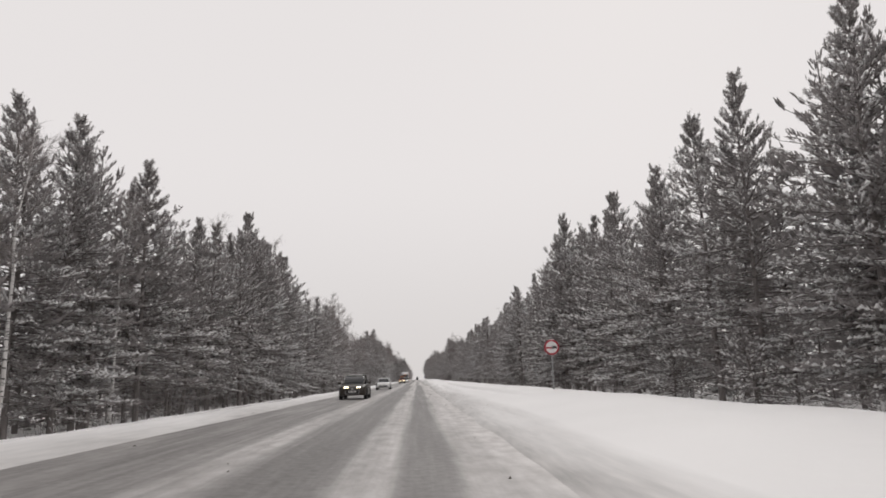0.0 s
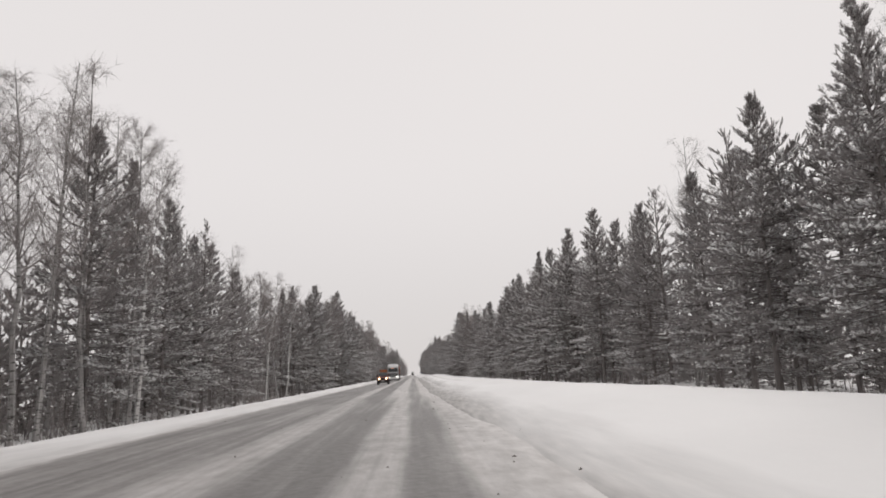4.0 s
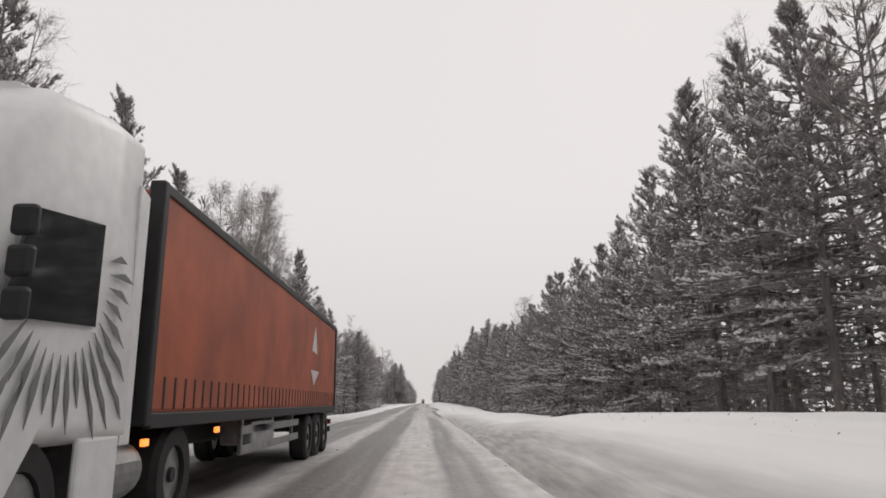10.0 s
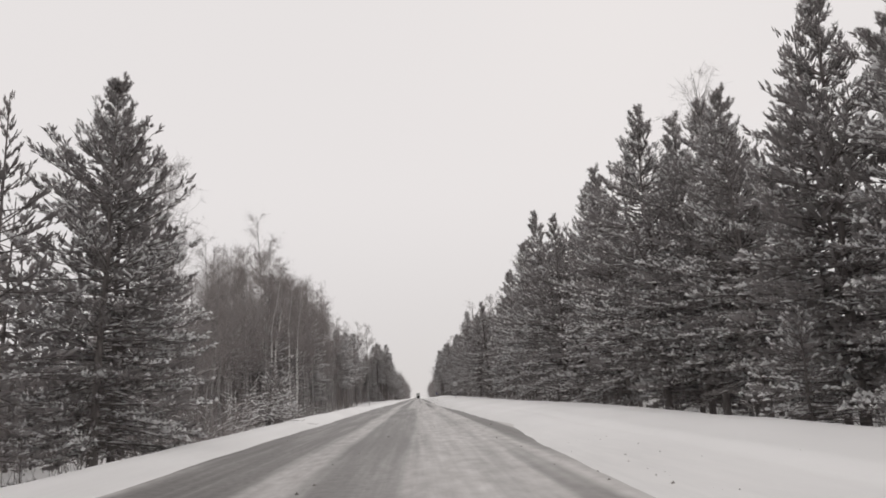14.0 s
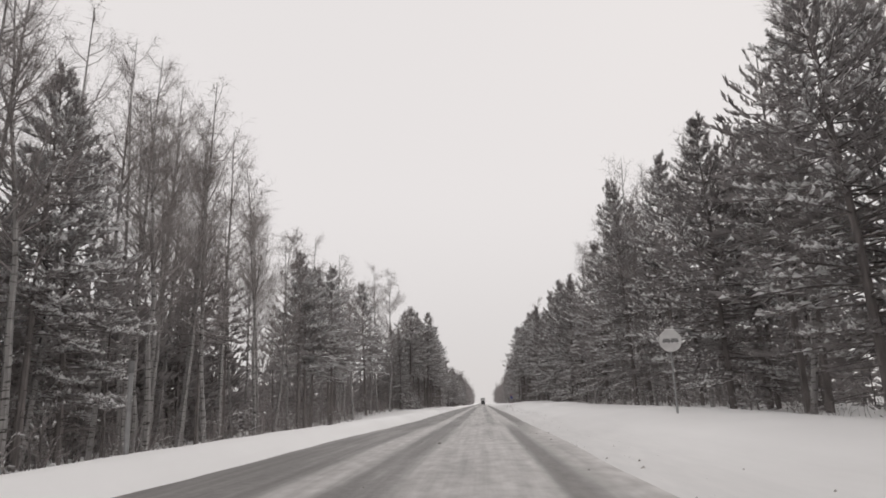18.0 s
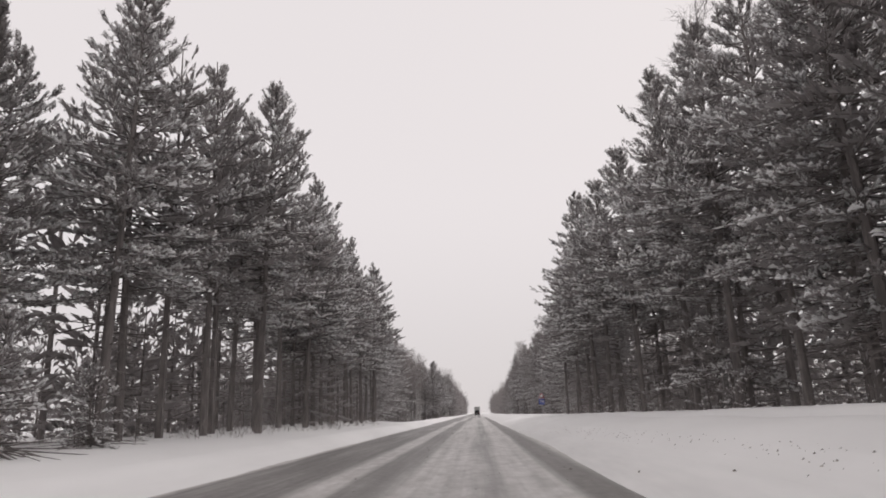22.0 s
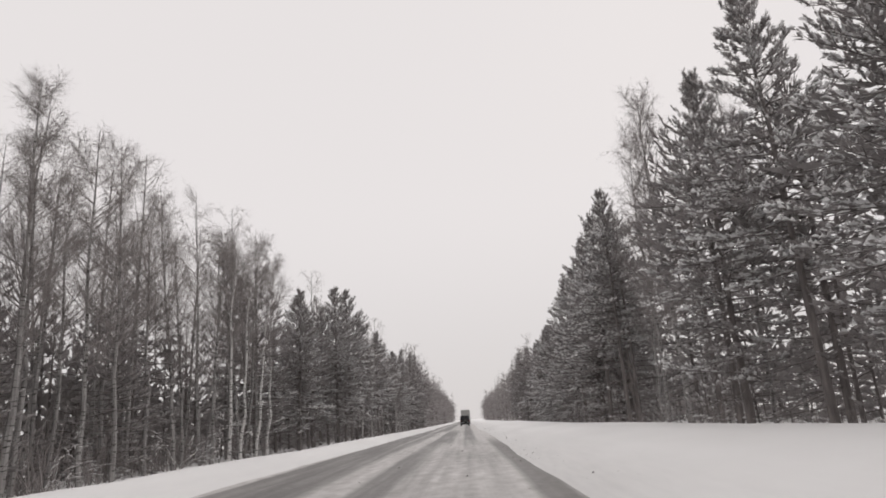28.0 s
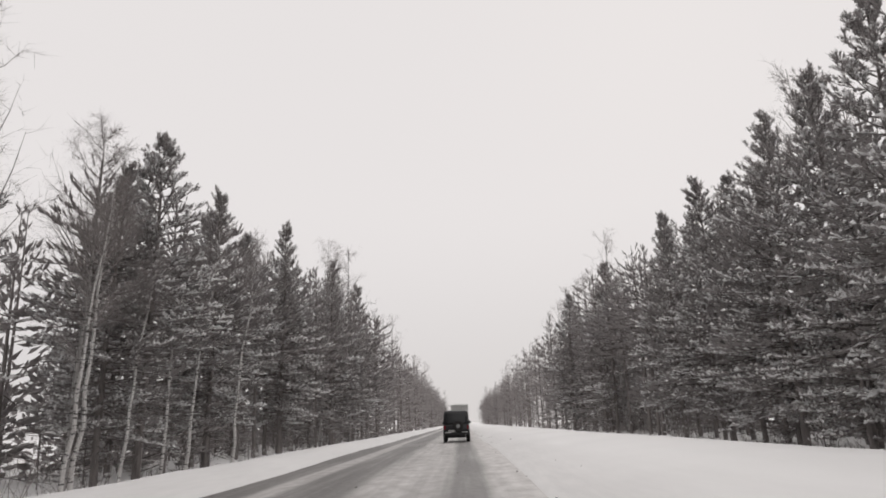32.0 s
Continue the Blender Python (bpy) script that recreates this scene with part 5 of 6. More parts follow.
def guard_rail(x, y0, y1):
    o = tagged(new("guard_rail"), "grey steel guard rail half buried in roadside snow", "guard rail")
    prof = ((0.0, 0.0), (0.05, 0.05), (0.05, 0.09), (0.0, 0.13), (0.0, 0.17), (0.05, 0.21), (0.05, 0.25), (0.0, 0.30))
    spans = int((y1 - y0) / 4)
    for k in range(spans):
        a, b = y0 + k * 4, y0 + k * 4 + 4.0
        bm = bmesh.new()
        rows = []
        for off in (0.0, -0.006):
            for y in (a, b):
                rows.append([bm.verts.new((x + u + off, y, -0.07 + v)) for u, v in prof])
        for i in range(len(prof) - 1):
            bm.faces.new((rows[0][i], rows[1][i], rows[1][i + 1], rows[0][i + 1]))
            bm.faces.new((rows[2][i], rows[2][i + 1], rows[3][i + 1], rows[3][i]))
        part("beam", bm, GALVANISED, o)
        part("post", block(x - 0.12, x - 0.02, a - 0.06, a + 0.06, level(x, a) - 0.3, 0.21, 0.01, 1), GALVANISED, o)
        part("snow_ridge", loft([(a, 0.07, 0.03, 0.225, 0.28, 0.015), (a + 2, 0.08, 0.03, 0.225, 0.30, 0.015), (b, 0.07, 0.03, 0.225, 0.28, 0.015)]), SNOW_CAP, o).location.x = x
    return o


guard_rail(-7.45, 12.0, 44.0)

marker = tagged(new("marker_post"), "thin grey marker post in the roadside snow", "post")
marker.matrix_basis = pose(-8.2, 439.0, level(-8.2, 439.0) - 0.2)
part("shaft", drum(0.05, 2.0, 12, 0.0, "Z", (0, 0, 1.0)), GALVANISED, marker)
part("cap", drum(0.06, 0.25, 12, 0.0, "Z", (0, 0, 1.98)), SIGN_GREY, marker)


# ---- lumps of ice and slush on the carriageway ----
def lumps():
    chunks = []
    for k in range(900):
        y = RNG.uniform(4, 830)
        lane = RNG.choice([-2.55, -0.45, 1.3, -5.5, 1.9], p=[0.3, 0.15, 0.3, 0.1, 0.15])
        x = lane + RNG.normal(0, 0.28)
        r = RNG.uniform(0.012, 0.045) * (1.5 if RNG.random() < 0.1 else 1)
        a = np.arange(5) * 2 * np.pi / 5 + RNG.uniform(0, 1)
        z = max(level(x, y), road_height(x, y))
        ring = np.column_stack([x + np.cos(a) * r * RNG.uniform(0.6, 1.3, 5), y + np.sin(a) * r * RNG.uniform(0.7, 1.6, 5), np.full(5, z - 0.01)])
        top = np.array([[x, y, z + r * RNG.uniform(0.4, 0.8)]])
        i = np.arange(5)
        chunks.append((np.concatenate([ring, top]), np.stack([i, (i + 1) % 5, np.full(5, 5)], 1)))
    v, f = join(chunks)
    tagged(new("slush_lumps", mesh_of("slush_lumps", v, f, [plain("dirty_slush", (0.16, 0.145, 0.13), 0.7, vary=0.5)])),
           "small dirty lumps of slush on the road", "slush", kind="stuff")


lumps()


def crumbs():
    """Crumbs of ploughed-out grit and ice lying in trails and patches on the shoulder snow."""
    chunks = []
    # trails: start, end, distance from the lane at both, scatter, count
    for y0, y1, x0, x1, wide, count in ((470, 552, 2.6, 3.2, 0.14, 620), (150, 232, 2.7, 3.1, 0.3, 260), (24, 96, 2.6, 3.0, 0.35, 260), (222, 268, 4.3, 4.6, 0.25, 200),
                                        (316, 352, 1.8, 2.6, 0.5, 90), (430, 470, 1.9, 2.2, 0.35, 120), (640, 720, 1.7, 1.9, 0.3, 130)):
        for k in range(count):
            f = RNG.random()
            y = y0 + (y1 - y0) * f
            x = x0 + (x1 - x0) * f + RNG.normal(0, wide) + 0.25 * math.sin(y * 0.11)
            r = RNG.uniform(0.008, 0.03) * (1.6 if RNG.random() < 0.1 else 1)
            a = np.arange(5) * 2 * np.pi / 5 + RNG.uniform(0, 1)
            z = level(x, y)
            ring = np.column_stack([x + np.cos(a) * r * RNG.uniform(0.6, 1.3, 5), y + np.sin(a) * r * RNG.uniform(0.7, 1.6, 5), np.full(5, z - 0.012)])
            top = np.array([[x, y, z + r * RNG.uniform(0.3, 0.8)]])
            i = np.arange(5)
            chunks.append((np.concatenate([ring, top]), np.stack([i, (i + 1) % 5, np.full(5, 5)], 1)))
    v, f = join(chunks)
    tagged(new("grit_crumbs", mesh_of("grit_crumbs", v, f, [plain("gritty_ice", (0.4, 0.38, 0.365), 0.8, vary=0.5)])),
           "crumbs of gritty ice scattered on the roadside snow", "grit", kind="stuff")


crumbs()


# ---- the forest edge ----
def tree_thing(name, parts, label, category, group):
    """A tree at the origin: an empty with its meshes."""
    root = tagged(new(name), label, category, group)
    for part_name, (verts, tris), mat, text in parts:
        if len(tris):
            o = new(part_name, mesh_of(part_name, verts, tris, [mat], smooth=part_name == "snow"))
            o.parent = root
            if text:
                o["label"] = text
            if part_name in ("snow", "twig", "limb"):
                o["kind"] = "stuff"
    return root


def make_pine(h, base, spread, snowy, label):
    wood, green, white = pine(h, base, spread, 0.37, 5, 8, 6, snowy)
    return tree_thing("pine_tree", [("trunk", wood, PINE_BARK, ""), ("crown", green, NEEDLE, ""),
                                    ("snow", white, TREE_SNOW, "clumps of fresh snow on the branches")],
                      label, "pine tree", "pines along the forest edge")


def make_birch(h, lean, label):
    trunk, limb, twig = birch(h, lean, 52, 12)
    return tree_thing("birch_tree", [("trunk", trunk, BIRCH_BARK, ""), ("limb", limb, TWIG, ""), ("twig", twig, TWIG, "")],
                      label, "birch tree", "birches along the forest edge")


NEAR_END = 790.0
RNG = np.random.default_rng(21)
LOW = [make_pine(15, 0.08, 3.5, 1.0, "broad snow-laden pine with boughs almost to the snow") for k in range(3)]
MID = [make_pine(15, 0.15, 2.85, 0.85, "dark green pine with snow on its layered boughs") for k in range(4)]
TALL = [make_pine(15, 0.33, 2.55, 1.25, "tall pine with a bare lower trunk and snowy crown") for k in range(3)]
SLIM = [make_pine(15, 0.13, 1.95, 0.75, "slender pointed pine dusted with snow") for k in range(2)]
BIRCHES = [make_birch(16, k, "bare white-barked birch with fine grey twigs") for k in (0.0, 0.03, -0.04, 0.07)]
PALE = []
for k in (0.05, 0.10):
    bits = birch(14, k, 34, 8, True, 0.5)
    PALE.append(tree_thing("birch_tree", [("trunk", bits[0], PALE_BARK, "clean white bark"), ("limb", bits[1], TWIG, ""), ("twig", bits[2], TWIG, "")],
                           "slim pale birch leaning in front of dark pines", "birch tree", "birches along the forest edge"))
YOUNG = []
for k in range(2):
    wood, green, white = pine(3, 0.04, 1.25, 0.2, 6, 3, 5, 1.0, True, 0.6)
    YOUNG.append(tree_thing("young_pine", [("trunk", wood, PINE_BARK, ""), ("crown", green, NEEDLE, ""), ("snow", white, TREE_SNOW, "thick fresh snow on every bough")],
                            "young pine bowed under thick fresh snow", "young pine", "young pines under the forest edge"))
ORIGINALS = YOUNG + LOW + MID + TALL + SLIM + BIRCHES + PALE
used = set()


def plant(kind, x, y, h):
    src = kind[int(RNG.integers(len(kind)))]
    tall = 16.0 if kind is BIRCHES else 3.0 if kind is YOUNG else 15.0
    s = h / tall
    wide = s * RNG.uniform(0.9, 1.15)
    m = pose(x, y, level(x, y) - 0.06, RNG.normal(0, 1.2), RNG.normal(0, 1.2), RNG.uniform(0, 360)) @ Matrix.Diagonal((wide, wide, s, 1))
    if src in used:
        made = copy_thing(src, m)
    else:
        used.add(src)
        made = src
    made.matrix_basis = m
    return made


# stretches of the forest edge: end of the stretch (m), share of birches, share of low-boughed, share of bare-trunked pines
WEST = ((40, 0.10, 0.3, 0.2), (118, 0.06, 0.3, 0.1), (138, 0.6, 0.1, 0.1), (162, 0.2, 0.3, 0.1), (178, 0.65, 0.1, 0.2),
        (204, 0.12, 0.3, 0.2), (215, 0.6, 0.1, 0.2), (288, 0.04, 0.3, 0.2), (301, 0.8, 0, 0.2), (345, 0.12, 0.1, 0.3),
        (366, 0.2, 0.3, 0.2), (440, 0.97, 0, 0.3), (488, 0.95, 0, 0.5), (536, 0.5, 0, 0.9), (592, 0.0, 0, 1.0),
        (645, 0.35, 0.1, 0.4), (700, 0.93, 0, 0.4), (733, 0.06, 0.1, 0.4), (745, 0.4, 0.1, 0.4), (900, 0.07, 0.2, 0.3))
EAST = ((94, 0.0, 0.6, 0.0), (108, 0.1, 0.3, 0.3), (150, 0.08, 0.4, 0.1), (243, 0.05, 0.4, 0.1), (258, 0.4, 0.2, 0.1),
        (285, 0.12, 0.5, 0.0), (330, 0.03, 0.9, 0), (338, 0.3, 0.5, 0), (372, 0.03, 0.8, 0), (440, 0.06, 0.6, 0.1),
        (462, 0.35, 0.2, 0.3), (484, 0.1, 0.3, 0.4), (500, 0.3, 0.5, 0.1), (530, 0.03, 0.7, 0.1), (556, 0, 0.3, 0.5),
        (586, 0, 0, 0.9), (622, 0.6, 0.2, 0.1), (645, 0.4, 0.1, 0.5), (690, 0.2, 0.1, 0.6), (716, 0, 0.2, 0.7), (735, 0, 0.4, 0.3), (900, 0.04, 0.4, 0.1))
# single trees that stand out: distance along the road, height, kind (p pine, l low-boughed, t bare-trunked, s slim, b birch)
WEST_FIRST = ((27, 13.9, "p"), (30.5, 14.3, "l"), (39, 14.8, "p"), (46, 13, "p"), (52, 14.4, "p"), (58, 14.6, "p"), (64, 17.9, "l"), (74, 17.1, "p"),
              (81, 16.8, "l"), (88, 14, "p"), (96, 13.5, "p"), (101, 14.1, "p"), (109, 13.9, "l"), (122, 14.6, "b"), (128, 15.6, "b"), (135, 16.7, "b"))
WEST_SECOND = ((166, 13, "b"), (172, 12.8, "b"), (181, 13.3, "p"), (190, 12.4, "p"), (199, 15.8, "l"), (208, 14.5, "b"), (213, 15.6, "b"),
               (221, 15.2, "p"), (226, 17, "p"), (231, 18.4, "p"), (239, 14.6, "l"), (246, 15.2, "p"), (252, 15.2, "l"), (259, 14.8, "p"), (266, 14.7, "p"),
               (274, 14.3, "p"), (282, 14, "p"), (290, 15.4, "b"), (295, 16.5, "b"), (298, 18, "b"), (302, 14.9, "p"), (311, 16, "p"), (318, 15.9, "p"),
               (326, 14, "t"), (335, 14, "p"), (340, 14.2, "p"), (348, 11.1, "s"), (356.5, 12.7, "l"), (358.6, 12.3, "l"))
WEST_THIRD = ((373, 9.8, "b"), (380, 11, "b"), (388, 12.5, "b"), (395, 14, "b"), (401, 17.8, "b"), (407, 18, "b"), (411, 16.2, "s"), (420, 18, "b"), (431, 19, "b"),
              (440, 18, "b"), (449, 19.8, "b"), (459, 19.7, "b"), (468, 21, "b"), (478, 22.2, "b"), (486, 18, "b"), (493, 18.2, "t"), (498, 17.5, "t"),
              (504, 18.6, "t"), (511, 16, "b"), (517, 20.2, "b"), (524, 19.4, "t"), (531, 21.6, "b"), (535, 12.5, "s"), (540, 17, "t"))
WEST_FOURTH = ((546, 16.8, "t"), (549.5, 17, "t"), (559, 15.6, "t"), (563, 15.1, "t"), (568, 14.6, "t"), (573, 15.1, "t"), (579, 14, "t"), (584, 15.2, "t"), (589, 13.6, "t"),
               (646, 16.8, "p"), (649, 17.1, "b"), (656, 16, "b"), (663, 17.1, "p"), (671, 16.9, "b"), (676, 15.8, "b"), (680, 16.9, "b"), (688, 17.5, "b"),
               (693, 16.6, "b"), (697, 17.3, "b"), (707, 14.1, "p"), (716, 15.8, "p"), (722, 16.8, "t"), (729, 14.2, "p"), (735, 14.2, "b"), (741, 13.8, "t"),
               (748, 15.2, "t"), (759, 11.9, "b"), (763, 13.7, "t"), (771, 13.8, "p"), (785, 16, "p"), (800, 17, "p"), (817, 18, "p"))
EAST_FIRST = ((21, 14.2, "l"), (28, 14.2, "l"), (32, 13.9, "p"), (39, 13.2, "l"), (46, 14, "l"), (53, 14.2, "s"), (58, 14.8, "s"), (64, 16.7, "p"), (70, 15.4, "l"), (76, 14.1, "l"),
              (85, 14, "s"), (93, 13, "t"), (97.5, 14.3, "p"), (103, 12.4, "s"), (110, 13, "p"), (116, 13.3, "p"), (124, 13, "p"), (152, 14.6, "p"))
EAST_SECOND = ((162, 14.9, "p"), (169, 14.3, "p"), (173, 14.6, "s"), (179, 14.5, "l"), (188, 14.4, "p"), (194, 14.1, "s"), (201, 15.2, "p"), (210, 12.9, "l"), (220, 13.5, "p"),
               (225, 14, "p"), (233, 13.6, "p"), (244, 13.4, "l"), (247.5, 12.6, "b"), (250.5, 13.4, "b"), (254, 14.7, "p"), (260, 15.1, "p"), (267, 15, "b"), (270, 15.6, "p"),
               (274, 16.2, "p"), (279, 16.8, "p"), (286, 14.7, "l"), (291, 13.2, "p"), (295, 12.6, "l"), (299, 12.4, "l"), (306, 12.6, "l"), (312, 13.4, "l"))
EAST_THIRD = ((319, 11.4, "l"), (326, 12.7, "l"), (332, 14.6, "b"), (339, 12.4, "p"), (344, 12, "l"), (350, 13.2, "l"), (355, 13.6, "p"), (360, 13, "p"), (364, 14.1, "p"), (368, 15.4, "l"),
              (376, 14.6, "l"), (383, 15.6, "p"), (390, 14.9, "l"), (396, 16.9, "p"), (404, 16, "l"), (415, 15, "p"), (445, 15, "p"), (450, 16.5, "b"), (456, 13.7, "l"),
              (467, 15.7, "p"), (470, 15.5, "b"), (473, 14, "p"), (477, 17.5, "t"), (494, 15.6, "b"), (500, 9.4, "l"), (507, 14.6, "p"), (515, 15.5, "l"))
EAST_FOURTH = ((522, 14.5, "p"), (527, 15.6, "l"), (534, 14.6, "s"), (539, 15, "t"), (543, 15.5, "t"), (547, 15.6, "t"), (556, 15.2, "t"), (560, 14.5, "t"), (564, 15, "t"), (570, 14.4, "t"), (576, 14.2, "t"),
               (581, 13.6, "t"), (614, 12.2, "p"), (623, 13.8, "p"), (633, 14.8, "p"), (641, 14.4, "p"), (645, 15, "b"), (650, 13.2, "s"), (660, 13.2, "p"), (667, 15, "t"),
               (671, 13.6, "p"), (679, 16.2, "b"), (688, 14.5, "t"), (693, 14.7, "t"), (698, 14, "p"), (709, 14.2, "t"), (714, 14.4, "p"), (721, 12, "s"), (731, 11.6, "p"))
EAST_LAST = ((737, 12.4, "l"), (742, 13.0, "p"), (748, 13.9, "p"), (752, 14.6, "l"), (757, 14.4, "p"), (762, 14.6, "l"), (767, 14.8, "p"), (776, 15, "p"), (784, 15.3, "p"), (804, 16.5, "p"), (825, 17, "p"))
WEST_TREES = WEST_FIRST + WEST_SECOND + WEST_THIRD + WEST_FOURTH
EAST_TREES = EAST_FIRST + EAST_SECOND + EAST_THIRD + EAST_FOURTH + EAST_LAST


def skyline(trees, y):
    """Height of the forest edge at a place, between the trees that stand out."""
    return float(np.interp(y, [r[0] for r in trees], [r[1] for r in trees]))


def stretch(plan, y):
    return next(row for row in plan if y < row[0])


def pick(row):
    if RNG.random() < row[1]:
        return BIRCHES
    r = RNG.random()
    return LOW if r < row[2] else TALL if r < row[2] + row[3] else SLIM if RNG.random() < 0.25 else MID


KINDS = {"p": MID, "l": LOW, "t": TALL, "s": SLIM, "b": BIRCHES}
for side, plan, trees, line in ((-1, WEST, WEST_TREES, left_line), (1, EAST, EAST_TREES, right_line)):
    spots = [r[0] for r in trees]
    for y, h, kind in trees:
        plant(KINDS[kind], side * (float(line(y)) + RNG.uniform(-0.4, 0.8)), y, h + 0.3)
    y = 6.0
    while y < NEAR_END:
        if min(abs(y - s) for s in spots) > 1.6:
            row = stretch(plan, y)
            kind = pick(row)
            x = side * (float(line(y)) + RNG.uniform(0.4, 2.6))
            plant(kind, x, y, skyline(trees, y) * (RNG.uniform(0.9, 1.02) if kind is BIRCHES else RNG.uniform(0.88, 1.0)))
            y += RNG.uniform(2.4, 3.8) * (2.2 if side < 0 and 482 < y < 532 else 0.6 if row[1] > 0.7 else 1)
        y += 1.2
# pale leaning birches in front: distance from the lane, along the road, height, turn of the lean
for x, y, h, az in ((13.3, 245.6, 13, 95), (13.6, 247.6, 13.2, 80), (13.2, 249.4, 12.4, 100), (13.5, 251.2, 12.8, 85), (13.0, 253.0, 11.6, 110),
                    (-12.6, 389.5, 13, 20), (-12.8, 391.8, 13.4, -30), (-13.4, 402.8, 15, 60), (-13.2, 404.2, 14, -60), (-13.6, 406.5, 15.5, 10),
                    (-15.6, 691.5, 15.5, 70), (-15.8, 694.2, 15.8, 85), (-15.5, 696.6, 15.2, 60), (-15.4, 699.4, 15.6, 95), (-12.6, 742, 12.6, 40),
                    (-13.6, 24, 12.4, 80), (-13.9, 33, 12, 60), (9.6, 647, 13, 100), (-11.9, 284.5, 14.5, 15), (-11.8, 289.4, 15.6, 25), (-12.1, 295.6, 14, 20),
                    (-12.0, 724, 10, 10), (-11.9, 731, 11, -20), (-11.3, 756.3, 9.5, 80), (-11.4, 757, 10, 95), (-11.3, 759.5, 8, 60), (-11.3, 762.5, 9, 30), (-11.2, 764.5, 10, 10), (-11.2, 770, 11, -10), (-13.4, 160, 12, 10), (-13.6, 131, 15, 30), (-13.4, 171, 12.4, 60)):
    src = PALE[int(RNG.integers(2))]
    k = h / 14
    m = pose(x, y, level(x, y) - 0.06, 0, 0, az) @ Matrix.Diagonal((k, k, k, 1))
    made = copy_thing(src, m) if src in used else src
    used.add(src)
    made.matrix_basis = m


# young pines under the edge, heavy with snow
for x, y, h in ((11.2, 737.5, 2.6), (11.6, 739.6, 3.2), (11.0, 742, 2.2), (11.8, 744.6, 3.0), (12.0, 748, 2.4), (9.6, 336.5, 2.6), (9.8, 341, 3.4),
                (9.7, 347, 2.8), (9.5, 353.5, 3.2), (9.6, 380, 3.0), (9.4, 386, 2.6), (8.6, 498, 3.4), (8.4, 503, 2.8), (-12.2, 534, 3.6), (-11.6, 537.5, 2.4),
                (12.6, 24, 3.0), (13.0, 33, 2.6), (12.4, 300, 2.6), (10.2, 309, 3.0), (-8.9, 372.5, 3.2), (-9.8, 379.5, 2.8), (9.6, 597, 2.4), (10.4, 604, 2.8)):
    plant(YOUNG, x, y, h)


def snowy_shrub(reach, count):
    """Bent bare stems with snow lying along their upper side."""
    wood, white = [], []
    for j in range(count):
        az = RNG.normal(0, 0.7)
        long = reach * RNG.uniform(0.55, 1.1)
        rise = RNG.uniform(0.35, 0.85)
        s = np.linspace(0, 1, 8)[:, None]
        out = np.array([[np.cos(az), np.sin(az), 0]])
        stem = out * long * (0.3 * s + 0.55 * s ** 1.8) + np.array([[0, 0, 1.0]]) * long * rise * (1.25 * s - 0.45 * s ** 2.4)
        stem = stem + RNG.normal(0, 0.02 * long, stem.shape) * s
        rad = 0.035 * (1 - 0.8 * s[:, 0])
        wood.append(chain(stem, rad, 5))
        runs = [(stem, rad)]
        for q in range(3):
            i = int(RNG.integers(2, 7))
            side = unit(unit(stem[i] - stem[i - 1]) + RNG.normal(0, 0.45, 3))
            bough = stem[i] + side * np.linspace(0, 1, 4)[:, None] * long * RNG.uniform(0.18, 0.4) + [0, 0, 0.0]
            thin = np.linspace(0.014, 0.006, 4)
            wood.append(chain(bough, thin, 4))
            runs.append((bough, thin))
        for line, rad in runs:
            mid, run = (line[1:-1] + line[2:]) / 2, line[2:] - line[1:-1]
            n = len(mid)
            size = np.linalg.norm(run, axis=1) * 0.62
            white.append(pads(mid + [0, 0, 0.012], run, size, np.full(n, 0.014) + rad[1:-1] * 0.6, np.full(n, 0.028), 6))
    return join(wood), join(white)


SHRUBS = []
for k in range(4):
    wood, white = snowy_shrub(4.2, 3 + k % 3)
    SHRUBS.append(tree_thing("bare_shrub", [("stem", wood, TWIG, ""), ("snow", white, TREE_SNOW, "snow lying along the stems")],
                             "bent bare shrub with snow along its stems", "shrub", "snowy shrubs under the trees"))
ORIGINALS += SHRUBS
for side, line, spots in ((-1, left_line, (363, 367, 370, 374, 377, 379.5, 382, 386, 394, 410, 426, 446, 455, 464, 473, 482, 494, 506, 612, 626, 655, 672, 684)),
                          (1, right_line, (24, 36, 100, 107, 214, 240, 262, 334, 452, 459, 490, 588, 594, 600, 608, 616, 640, 655, 745, 750, 756))):
    for y in spots:
        src = SHRUBS[int(RNG.integers(4))]
        x = side * (float(line(y)) + RNG.uniform(-2.0, -0.6))
        k = RNG.uniform(0.6, 1.1) * (0.6 if side > 0 else 1.0)
        m = pose(x, y, level(x, y) - 0.05, 0, 0, (180 if side > 0 else 0) + RNG.uniform(-80, 80)) @ Matrix.Diagonal((k, k, k, 1))
        made = copy_thing(src, m) if src in used else src
        used.add(src)
        made.matrix_basis = m
for o in ORIGINALS:
    if o not in used:
        for c in list(o.children):
            bpy.data.objects.remove(c)
        bpy.data.objects.remove(o)

# ---- the woods behind: many trees joined into one mesh a side ----
FAR_PINES = [pine(15, b, s, 0.6, 5, 7, 2, 0.8, False, 0.65) for b, s in ((0.08, 3.7), (0.2, 3.4), (0.45, 3.2), (0.12, 2.6))]
DEEP_PINES = [pine(15, b, s, 0.86, 4, 4, 1, 0.4, False, 0.92) for b, s in ((0.04, 3.6), (0.12, 3.2), (0.45, 3.0), (0.06, 3.0))]
THICKET = [pine(12, 0.01, s, 0.8, 6, 3, 0, 0.2, False, 1.1) for s in (3.2, 2.7, 3.6, 3.0)]
FAR_BIRCHES = [birch(16, k, 34, 8, False) for k in (0.0, 0.04, -0.03)]


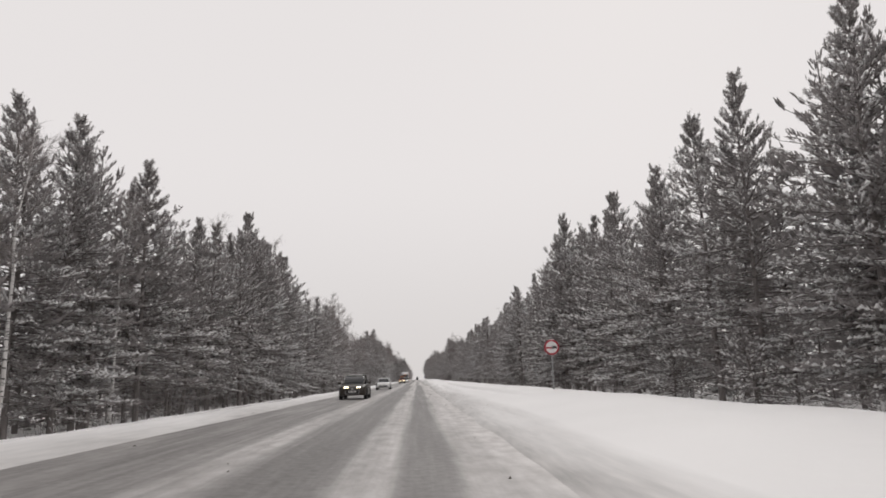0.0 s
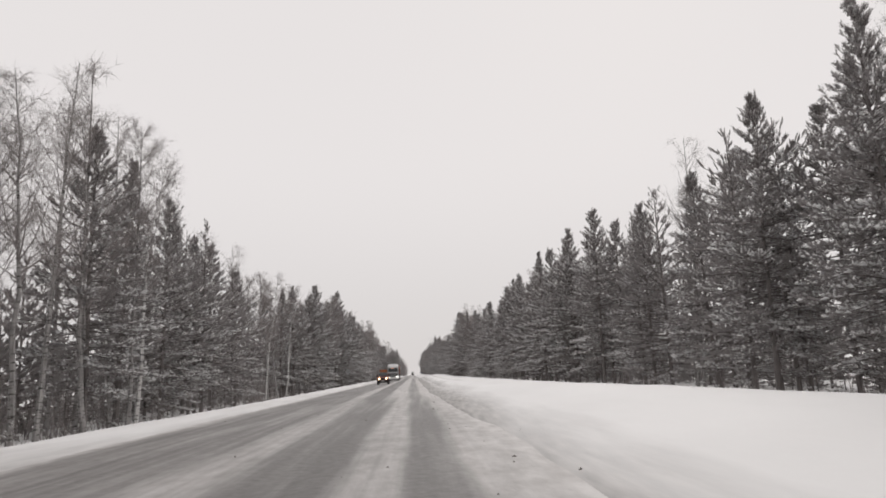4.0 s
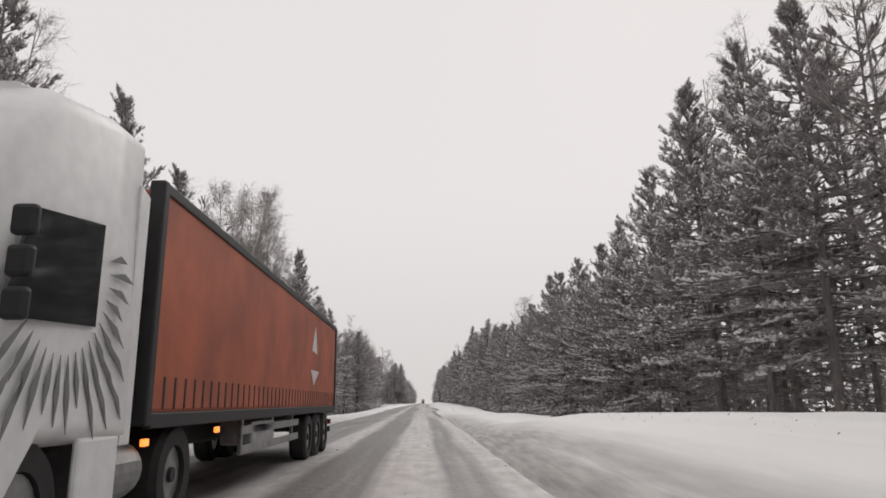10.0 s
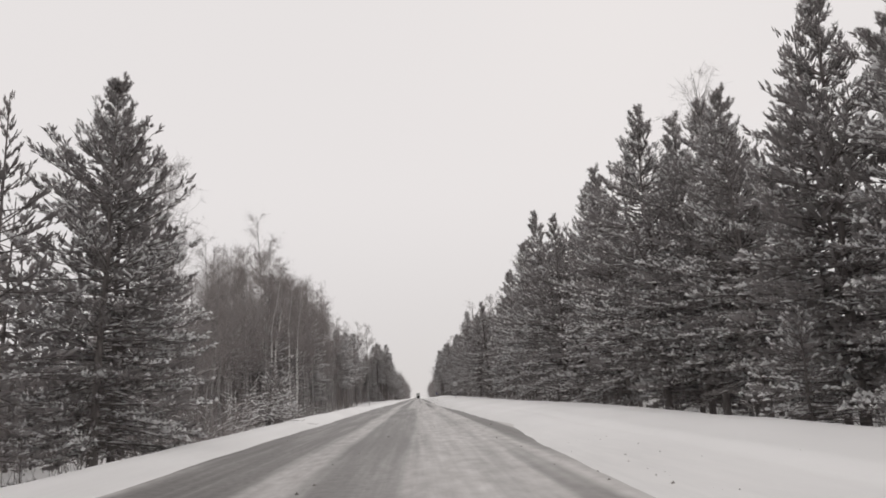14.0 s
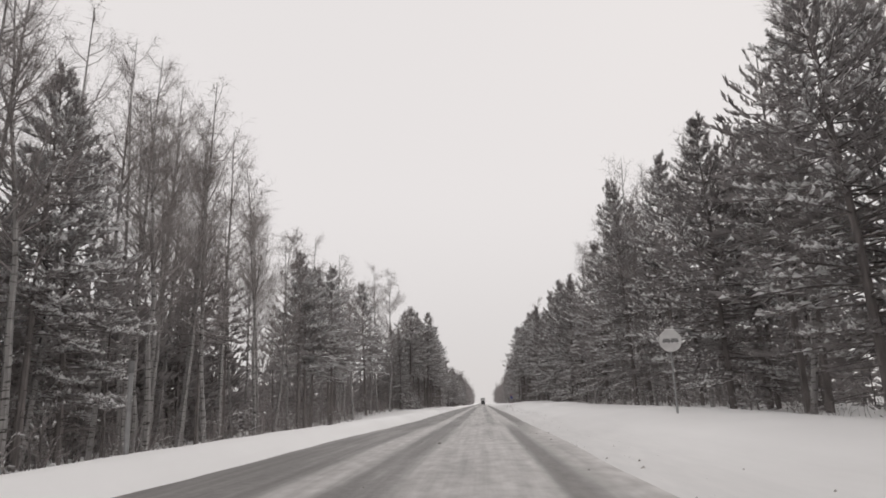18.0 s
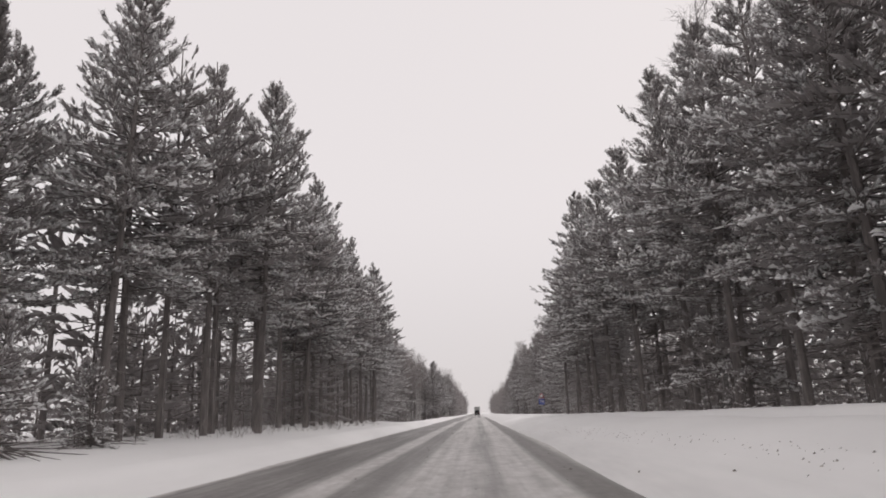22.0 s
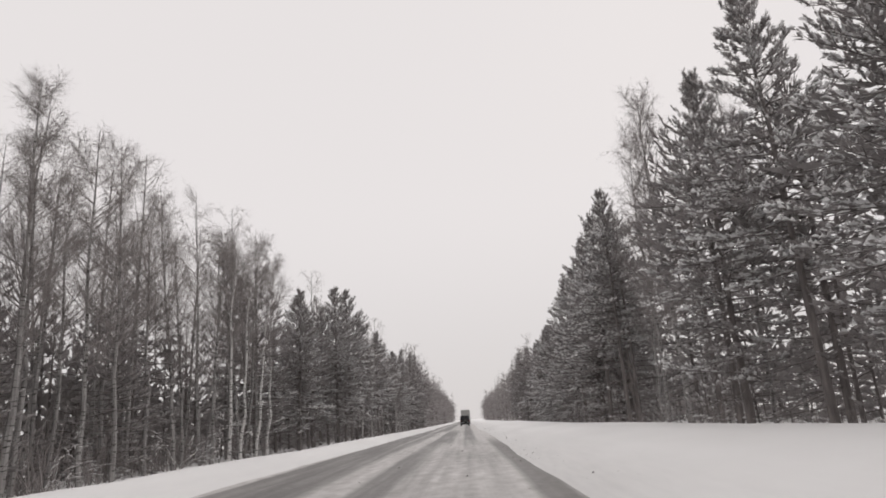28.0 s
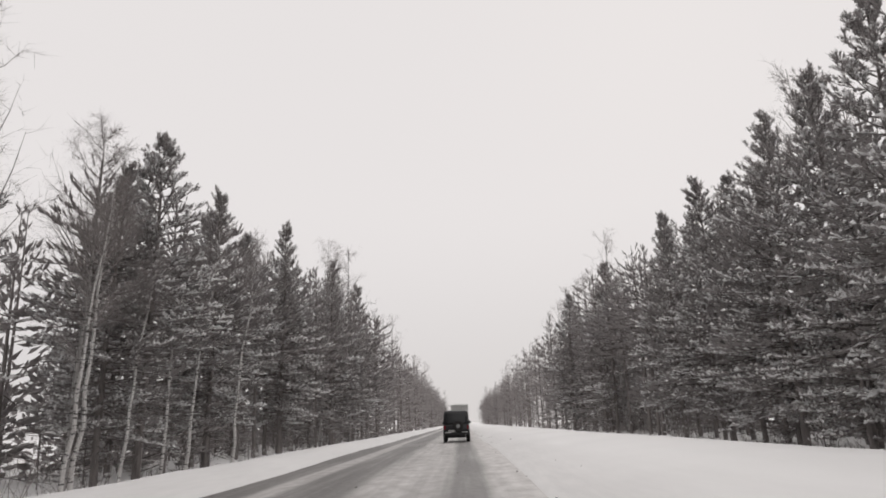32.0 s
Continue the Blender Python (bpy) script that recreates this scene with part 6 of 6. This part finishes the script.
def woods(side, plan, trees, line):
    """Rows of trees that close the forest; thin along the open birch and bare-trunk stretch to the west."""
    chunks, index = [], []
    for depth, gap in ((0.5, 4.6), (2.0, 5.2), (4.5, 6.2), (8, 6.2), (7, 2.9), (13, 3.6), (20, 5.0)):
        y = (-10.0 if depth > 1 else 792.0) + RNG.uniform(0, 3)
        while y < (1230 if depth in (0.5, 2.0, 8) else 850):
            thin = (side > 0 and 586 < y < 605)
            low = depth in (7, 13, 20)
            sparse = side < 0 and 482 < y < 532 and not low and (depth > 3 or RNG.random() < 0.6)
            if (thin and depth > 13 and RNG.random() < 0.45) or (sparse and RNG.random() < 0.6):
                y += gap
                continue
            row = stretch(plan, min(y, 890))
            share = 0.0 if low else min(0.62, row[1] * (0.55 if depth > 5 else 1.0) + (0.15 if depth > 5 else 0.08))
            x = side * (float(line(y)) + depth + RNG.uniform(-1.5, 1.5))
            h = skyline(trees, y) * (RNG.uniform(0.45, 0.68) if low and row[1] > 0.55 else RNG.uniform(0.32, 0.6) if low else RNG.uniform(0.88, 1.02) if depth < 3 else RNG.uniform(0.78, 0.95))
            a = RNG.uniform(0, 2 * np.pi)
            if RNG.random() < share:
                bits, mats, s = FAR_BIRCHES[int(RNG.integers(3))], (3, 4, 4), h * 1.2 / 16
            else:
                k = int(RNG.integers(4)) if low else 2 if thin or RNG.random() < 0.6 * row[3] else int(RNG.integers(4))
                h *= 0.72 if row[1] > 0.55 and not low else 1.0
                bits, mats, s = (FAR_PINES if y < 840 and (depth < 3 or depth < 6 and float(line(y)) < 11) else THICKET if low else DEEP_PINES)[k], (0, 1, 2), h / (12 if low else 15)
            turn = np.array([[np.cos(a), -np.sin(a), 0], [np.sin(a), np.cos(a), 0], [0, 0, 1]]) * s
            foot = (x, y, level(x, y) - 0.1)
            for (v, f), mat in zip(bits, mats):
                if len(f):
                    chunks.append((v @ turn.T + foot, f))
                    index.append(np.full(len(f), mat))
            y += gap * RNG.uniform(0.6, 1.4) * (0.6 if row[1] > 0.7 and depth < 9 else 1 if y < 830 else 1.7)
    verts, tris = join(chunks)
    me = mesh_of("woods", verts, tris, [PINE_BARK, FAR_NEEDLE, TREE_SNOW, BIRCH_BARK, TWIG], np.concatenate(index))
    return tagged(new("background_woods", me), "dense dark pine and birch wood behind the road edge", "forest", kind="stuff")


woods(-1, WEST, WEST_TREES, left_line)
woods(1, EAST, EAST_TREES, right_line)

# ---- undergrowth at the foot of the trees ----
SAPLINGS = [pine(3.0, 0.02, 1.1, 0.5, 4, 2, 1, 0.8, False, 0.9) for k in range(3)]


def undergrowth(side, plan, line):
    chunks, index = [], []
    y = 4.0
    while y < 880:
        open_edge = (side < 0 and 541 < y < 595)
        brushy = stretch(plan, y)[1] > 0.45
        for depth in (RNG.uniform(-1.4, 0.5), RNG.uniform(0.5, 5), RNG.uniform(4, 11), *(RNG.uniform(1, 14, 3) if brushy else ())):
            x = side * (float(line(y)) + depth)
            yy = y + RNG.uniform(-1, 1)
            foot = np.array([x, yy, level(x, yy) - 0.05])
            if RNG.random() < (0.10 if open_edge else 0.2 if brushy else 0.38):
                s = RNG.uniform(0.35, 1.0) * (0.6 if depth < 0 else 1.1)
                for (v, f), mat in zip(SAPLINGS[int(RNG.integers(3))], (0, 1, 2)):
                    chunks.append((v * s + foot, f))
                    index.append(np.full(len(f), mat))
            else:
                k = 14
                way = unit(RNG.normal(0, 0.4, (k, 3)) + [0, 0, 1.3]) * RNG.uniform(0.5, 2.6, (k, 1)) * (0.3 if depth < 0 else 2.2 if brushy else 1)
                root = foot + np.column_stack([RNG.normal(0, 0.35, (k, 2)), np.zeros(k)])
                v, f = spikes(root, way, 0.018 if depth < 0 else 0.05 if brushy else 0.024)
                f2 = spikes(root + way * RNG.uniform(0.3, 0.8, (k, 1)), unit(way + RNG.normal(0, 0.5, (k, 3))) * 0.5, 0.014)
                both = join([(v, f), f2])
                chunks.append(both)
                index.append(np.full(len(both[1]), 3))
        y += RNG.uniform(1.2, 2.0)
    verts, tris = join(chunks)
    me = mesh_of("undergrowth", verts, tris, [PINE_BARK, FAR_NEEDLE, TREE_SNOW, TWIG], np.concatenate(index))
    return tagged(new("undergrowth", me), "snowy saplings and bare brush under the forest edge", "undergrowth", kind="stuff")


undergrowth(-1, WEST, left_line)
undergrowth(1, EAST, right_line)
